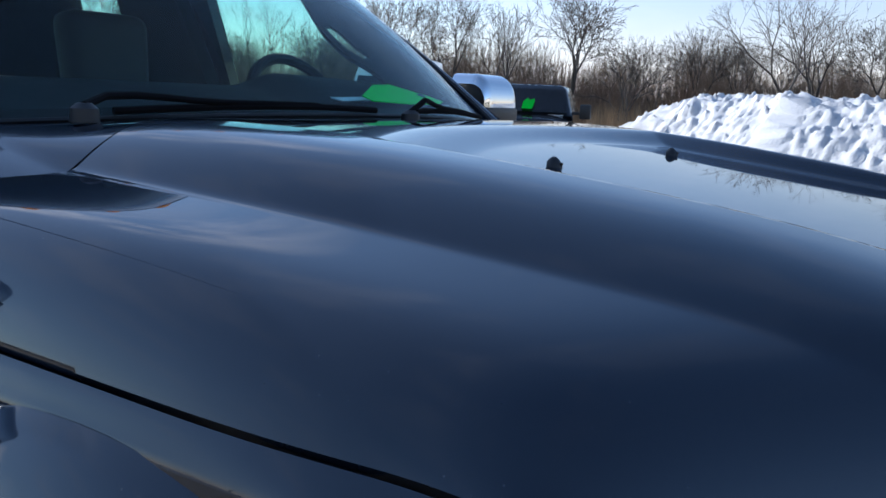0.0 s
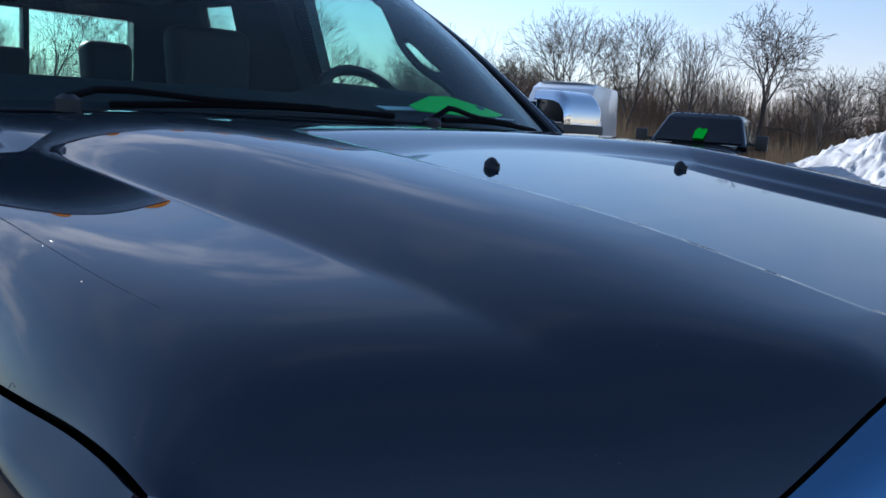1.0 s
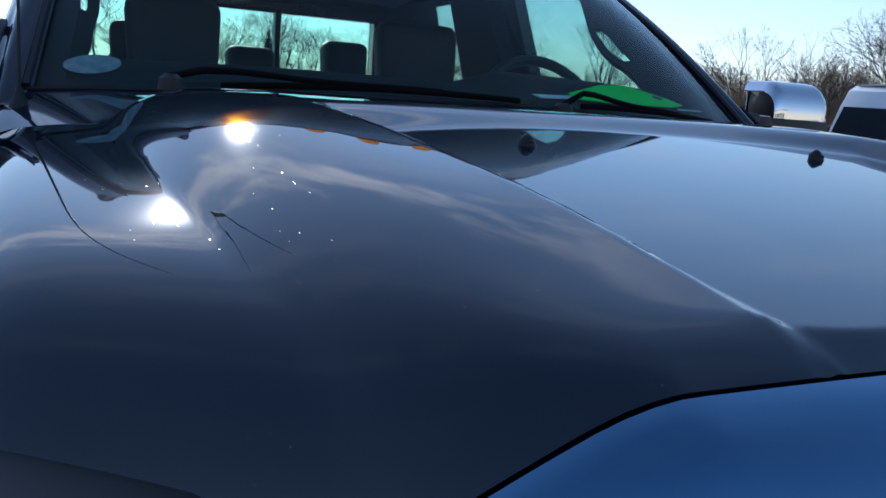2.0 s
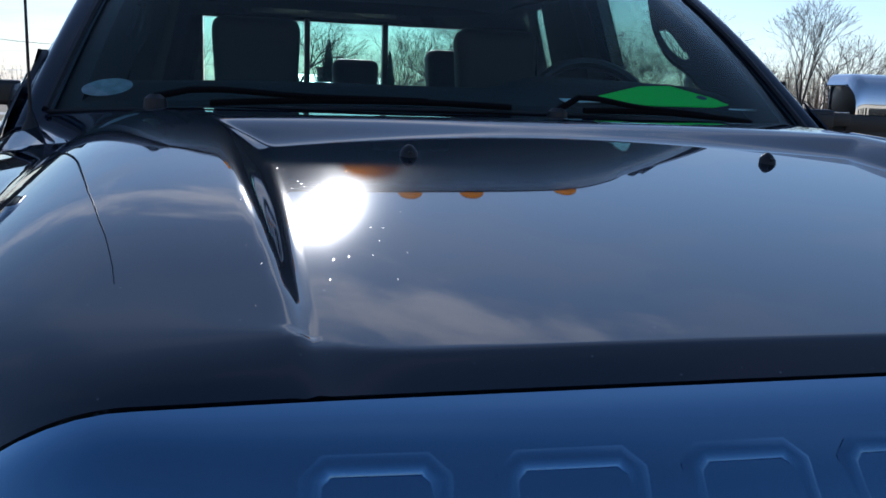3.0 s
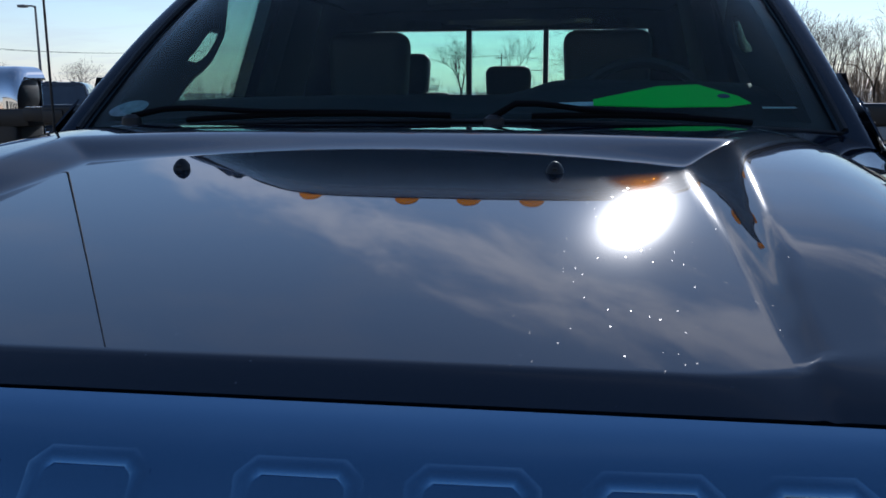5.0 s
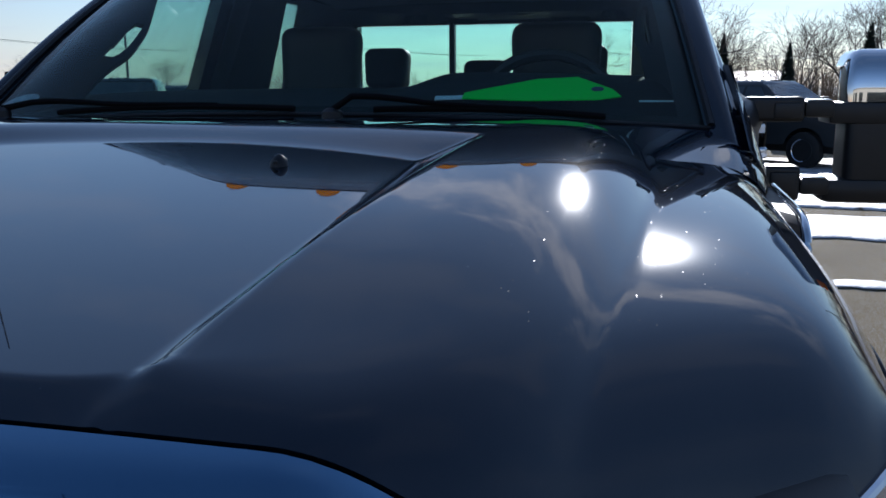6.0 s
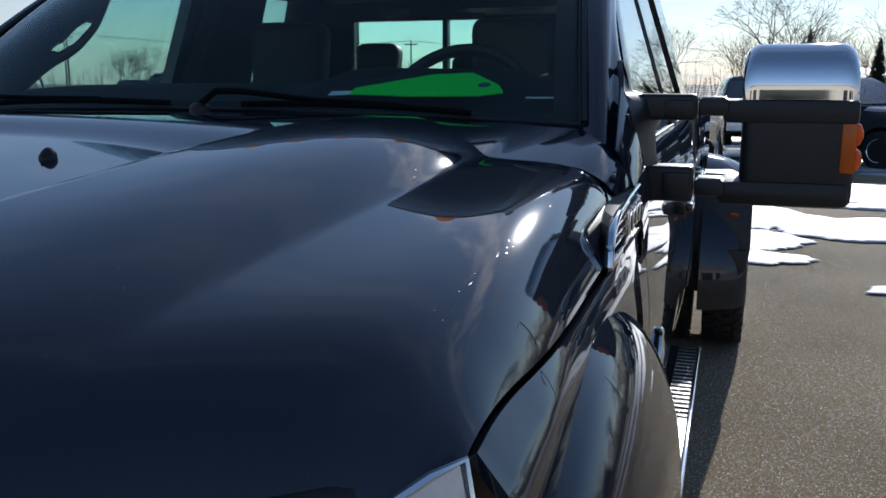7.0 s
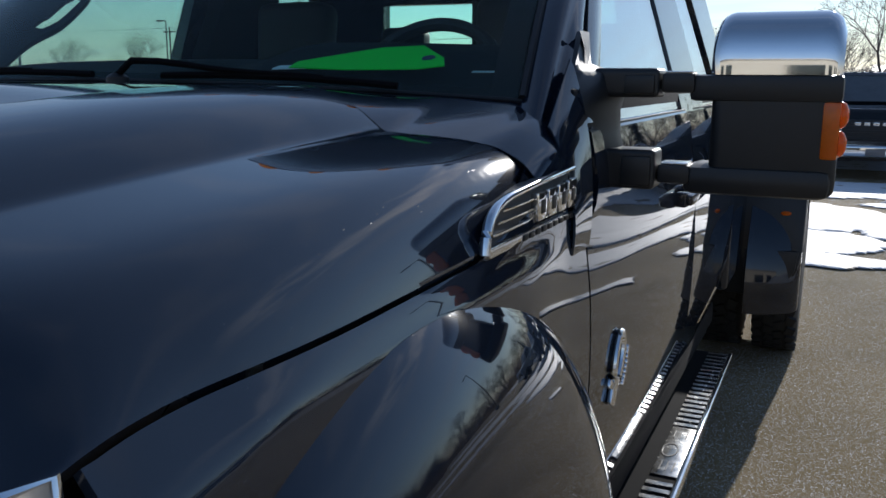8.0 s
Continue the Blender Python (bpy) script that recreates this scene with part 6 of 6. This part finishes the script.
    part("underbody", box(-0.85, 0.85, 0.2, 5.9, 0.36, 0.62), M_TRIM, v)
    part("tailgate", box(-0.97, 0.97, 5.95, 6.08, 0.6, 1.35 * k, 0.03), mat, v)
    part("bed_floor", box(-0.95, 0.95, 3.7, 6.0, 0.7, 0.78), M_TRIM, v)
    for x in (-0.5, -0.15, 0.0, 0.15, 0.5):
        part("roof_lamp", box(x - 0.04, x + 0.04, 2.42, 2.52, 1.945 * k, 1.970 * k, 0.010), mat, v)
    if tag:
        slope = Vector((0, 0.67, 0.47)).normalized()
        tg = bmesh.new()
        c0 = Vector((0.02, 1.70, 1.50 * k)) + Vector((0, -0.03, 0.03))
        o = [(-0.12, -0.14), (0.10, -0.14), (0.13, 0.13), (0.11, 0.23), (0.03, 0.19), (-0.04, 0.24), (-0.11, 0.14)]
        tg.faces.new([tg.verts.new(c0 + Vector((a, 0, 0)) + slope * b) for a, b in o])
        bmesh.ops.solidify(tg, geom=tg.faces[:], thickness=0.004)
        part("price_card", tg, M_GREEN, v, "green card in the windshield", smooth=False)
    return v


def van(m):
    v = tagged(new("cargo_van"), "white high-roof cargo van with snow on its roof", "van", group="parked vehicles")
    v.matrix_basis = m
    prof = [(0.0, 0.55), (0.02, 0.95), (0.12, 1.12), (0.62, 1.28), (1.25, 2.05), (1.75, 2.48), (2.3, 2.62), (5.6, 2.62), (5.75, 2.5), (5.8, 0.5), (0.4, 0.45)]
    body = prism(prof, 0, -0.98, 0.98, 0.05)
    for q in body.verts:
        if q.co.z > 1.2:
            q.co.x *= 1 - 0.10 * (q.co.z - 1.2) / 1.4
    part("body", body, M_WHITE, v)
    ws = bmesh.new()
    vs = [ws.verts.new(p) for p in ((-0.90, 0.655, 1.345), (0.90, 0.655, 1.345), (0.80, 1.24, 2.07), (-0.80, 1.24, 2.07))]
    ws.faces.new(vs)
    bmesh.ops.solidify(ws, geom=ws.faces[:], thickness=0.02)
    part("windshield", moved(ws, Matrix.Translation((0, -0.012, 0.012))), M_DARKGLASS, v, smooth=False)
    for s in (-1, 1):
        part("side_window", prism([(1.0, 1.40), (1.9, 1.40), (1.9, 1.98), (1.38, 1.98)], 0, s * 0.93, s * 0.975), M_DARKGLASS, v, smooth=False)
        part("mirror", box(min(s * 0.98, s * 1.18), max(s * 0.98, s * 1.18), 0.98, 1.10, 1.25, 1.60, 0.03), M_PLASTIC, v)
        far_wheel(s * 0.86, 0.95, 0.35, 0.22, v)
        far_wheel(s * 0.86, 4.6, 0.35, 0.22, v)
        part("headlamp", box(min(s * 0.62, s * 0.94), max(s * 0.62, s * 0.94), -0.01, 0.2, 0.85, 1.08, 0.04), M_LENS, v)
        part("door_seam", box(min(s * 0.966, s * 0.984), max(s * 0.966, s * 0.984), 2.05, 2.065, 0.6, 1.3), M_TRIM, v, smooth=False)
    part("grille", box(-0.6, 0.6, -0.03, 0.1, 0.72, 1.0, 0.03), M_TRIM, v)
    part("bumper", box(-0.97, 0.97, -0.10, 0.2, 0.40, 0.66, 0.05), M_PLASTIC, v)
    cap = sheet(lambda a, b: Vector(((2 * a - 1) * 0.80, 2.2 + 3.45 * b, 2.615 + 0.05 * (1 - abs(2 * a - 1) ** 4) + 0.02 * noise.noise(Vector((a * 9, b * 14, 0))))), 24, 40, 0.03)
    part("roof_snow", cap, M_SNOW, v, "thin layer of snow on the roof")
    return v


def facing(az, d, heading):
    """A pose on the ground at az, d, its nose (-y) turned by heading degrees."""
    x, y = polar(az, d)
    return pose(x, y, ground_z(x, y), 0, 0, heading)


def parked(x, y, heading):
    return pose(x, y, ground_z(x, y), 0, 0, heading)


far_pickup(parked(13.6, 8.55, -70), M_PAINT_DARK, "black pickup with towing mirrors and a green windshield card", tall=2.02, tag=True)
van(parked(17.3, 14.8, -66) @ Matrix.Diagonal((1, 1, 1.10, 1)))
far_pickup(parked(2.0, 17.6, 6), M_PAINT_DARK, "black pickup facing the lot behind snow patches", tow=False, bars=True)
far_pickup(parked(5.55, 20.7, 48), M_PAINT_GREY, "dark grey pickup with a chrome front parked in snow", tow=True)
far_pickup(parked(9.6, 25.0, 48), M_PAINT_SILVER, "silver pickup parked beyond the snow patches", tow=False)
far_pickup(parked(-9.6, 19.0, 20), M_PAINT_DARK, "black pickup with a green card in the row across the lot", tow=True, tag=True)
far_pickup(parked(-9.4, 14.6, 24), M_PAINT_DARK, "black pickup with towing mirrors in the row across the lot", tow=True)
far_pickup(parked(-19.5, 26.5, 30), M_PAINT_GREY, "dark grey pickup in the row across the lot", tow=False)
far_pickup(parked(-16.5, 30.0, 28), M_PAINT_SILVER, "silver pickup in the row across the lot", tow=False)

# low buildings
house = tagged(new("brick_house"), "dark brick building with a chimney behind trees", "house")
hx, hy = polar(5.6, 95)
house.location = (hx, hy, ground_z(hx, hy))
part("wall", box(-5, 5, -4, 4, 0, 2.2), M_BRICK, house, smooth=False)
part("roof", prism([(-4.5, 2.2), (4.5, 2.2), (0, 3.3)], 0, -5.4, 5.4), M_STEEL, house, smooth=False)
part("chimney", box(-2.0, -0.6, -0.6, 0.6, 2.2, 4.1, 0.03), M_BRICK, house, smooth=False)
shop = tagged(new("dealer_building"), "long beige metal building behind the lot", "building")
part("wall", box(-16, 26, -34, -22, 0, 5.2), M_BEIGE, shop, smooth=False)
part("roof", box(-16.4, 26.4, -34.4, -21.6, 5.2, 5.7), M_STEEL, shop, smooth=False)
for k in range(6):
    door = part("door", box(-12 + 6 * k, -8.4 + 6 * k, -22.0, -21.93, 0, 3.4), M_DARKGLASS, shop, smooth=False)
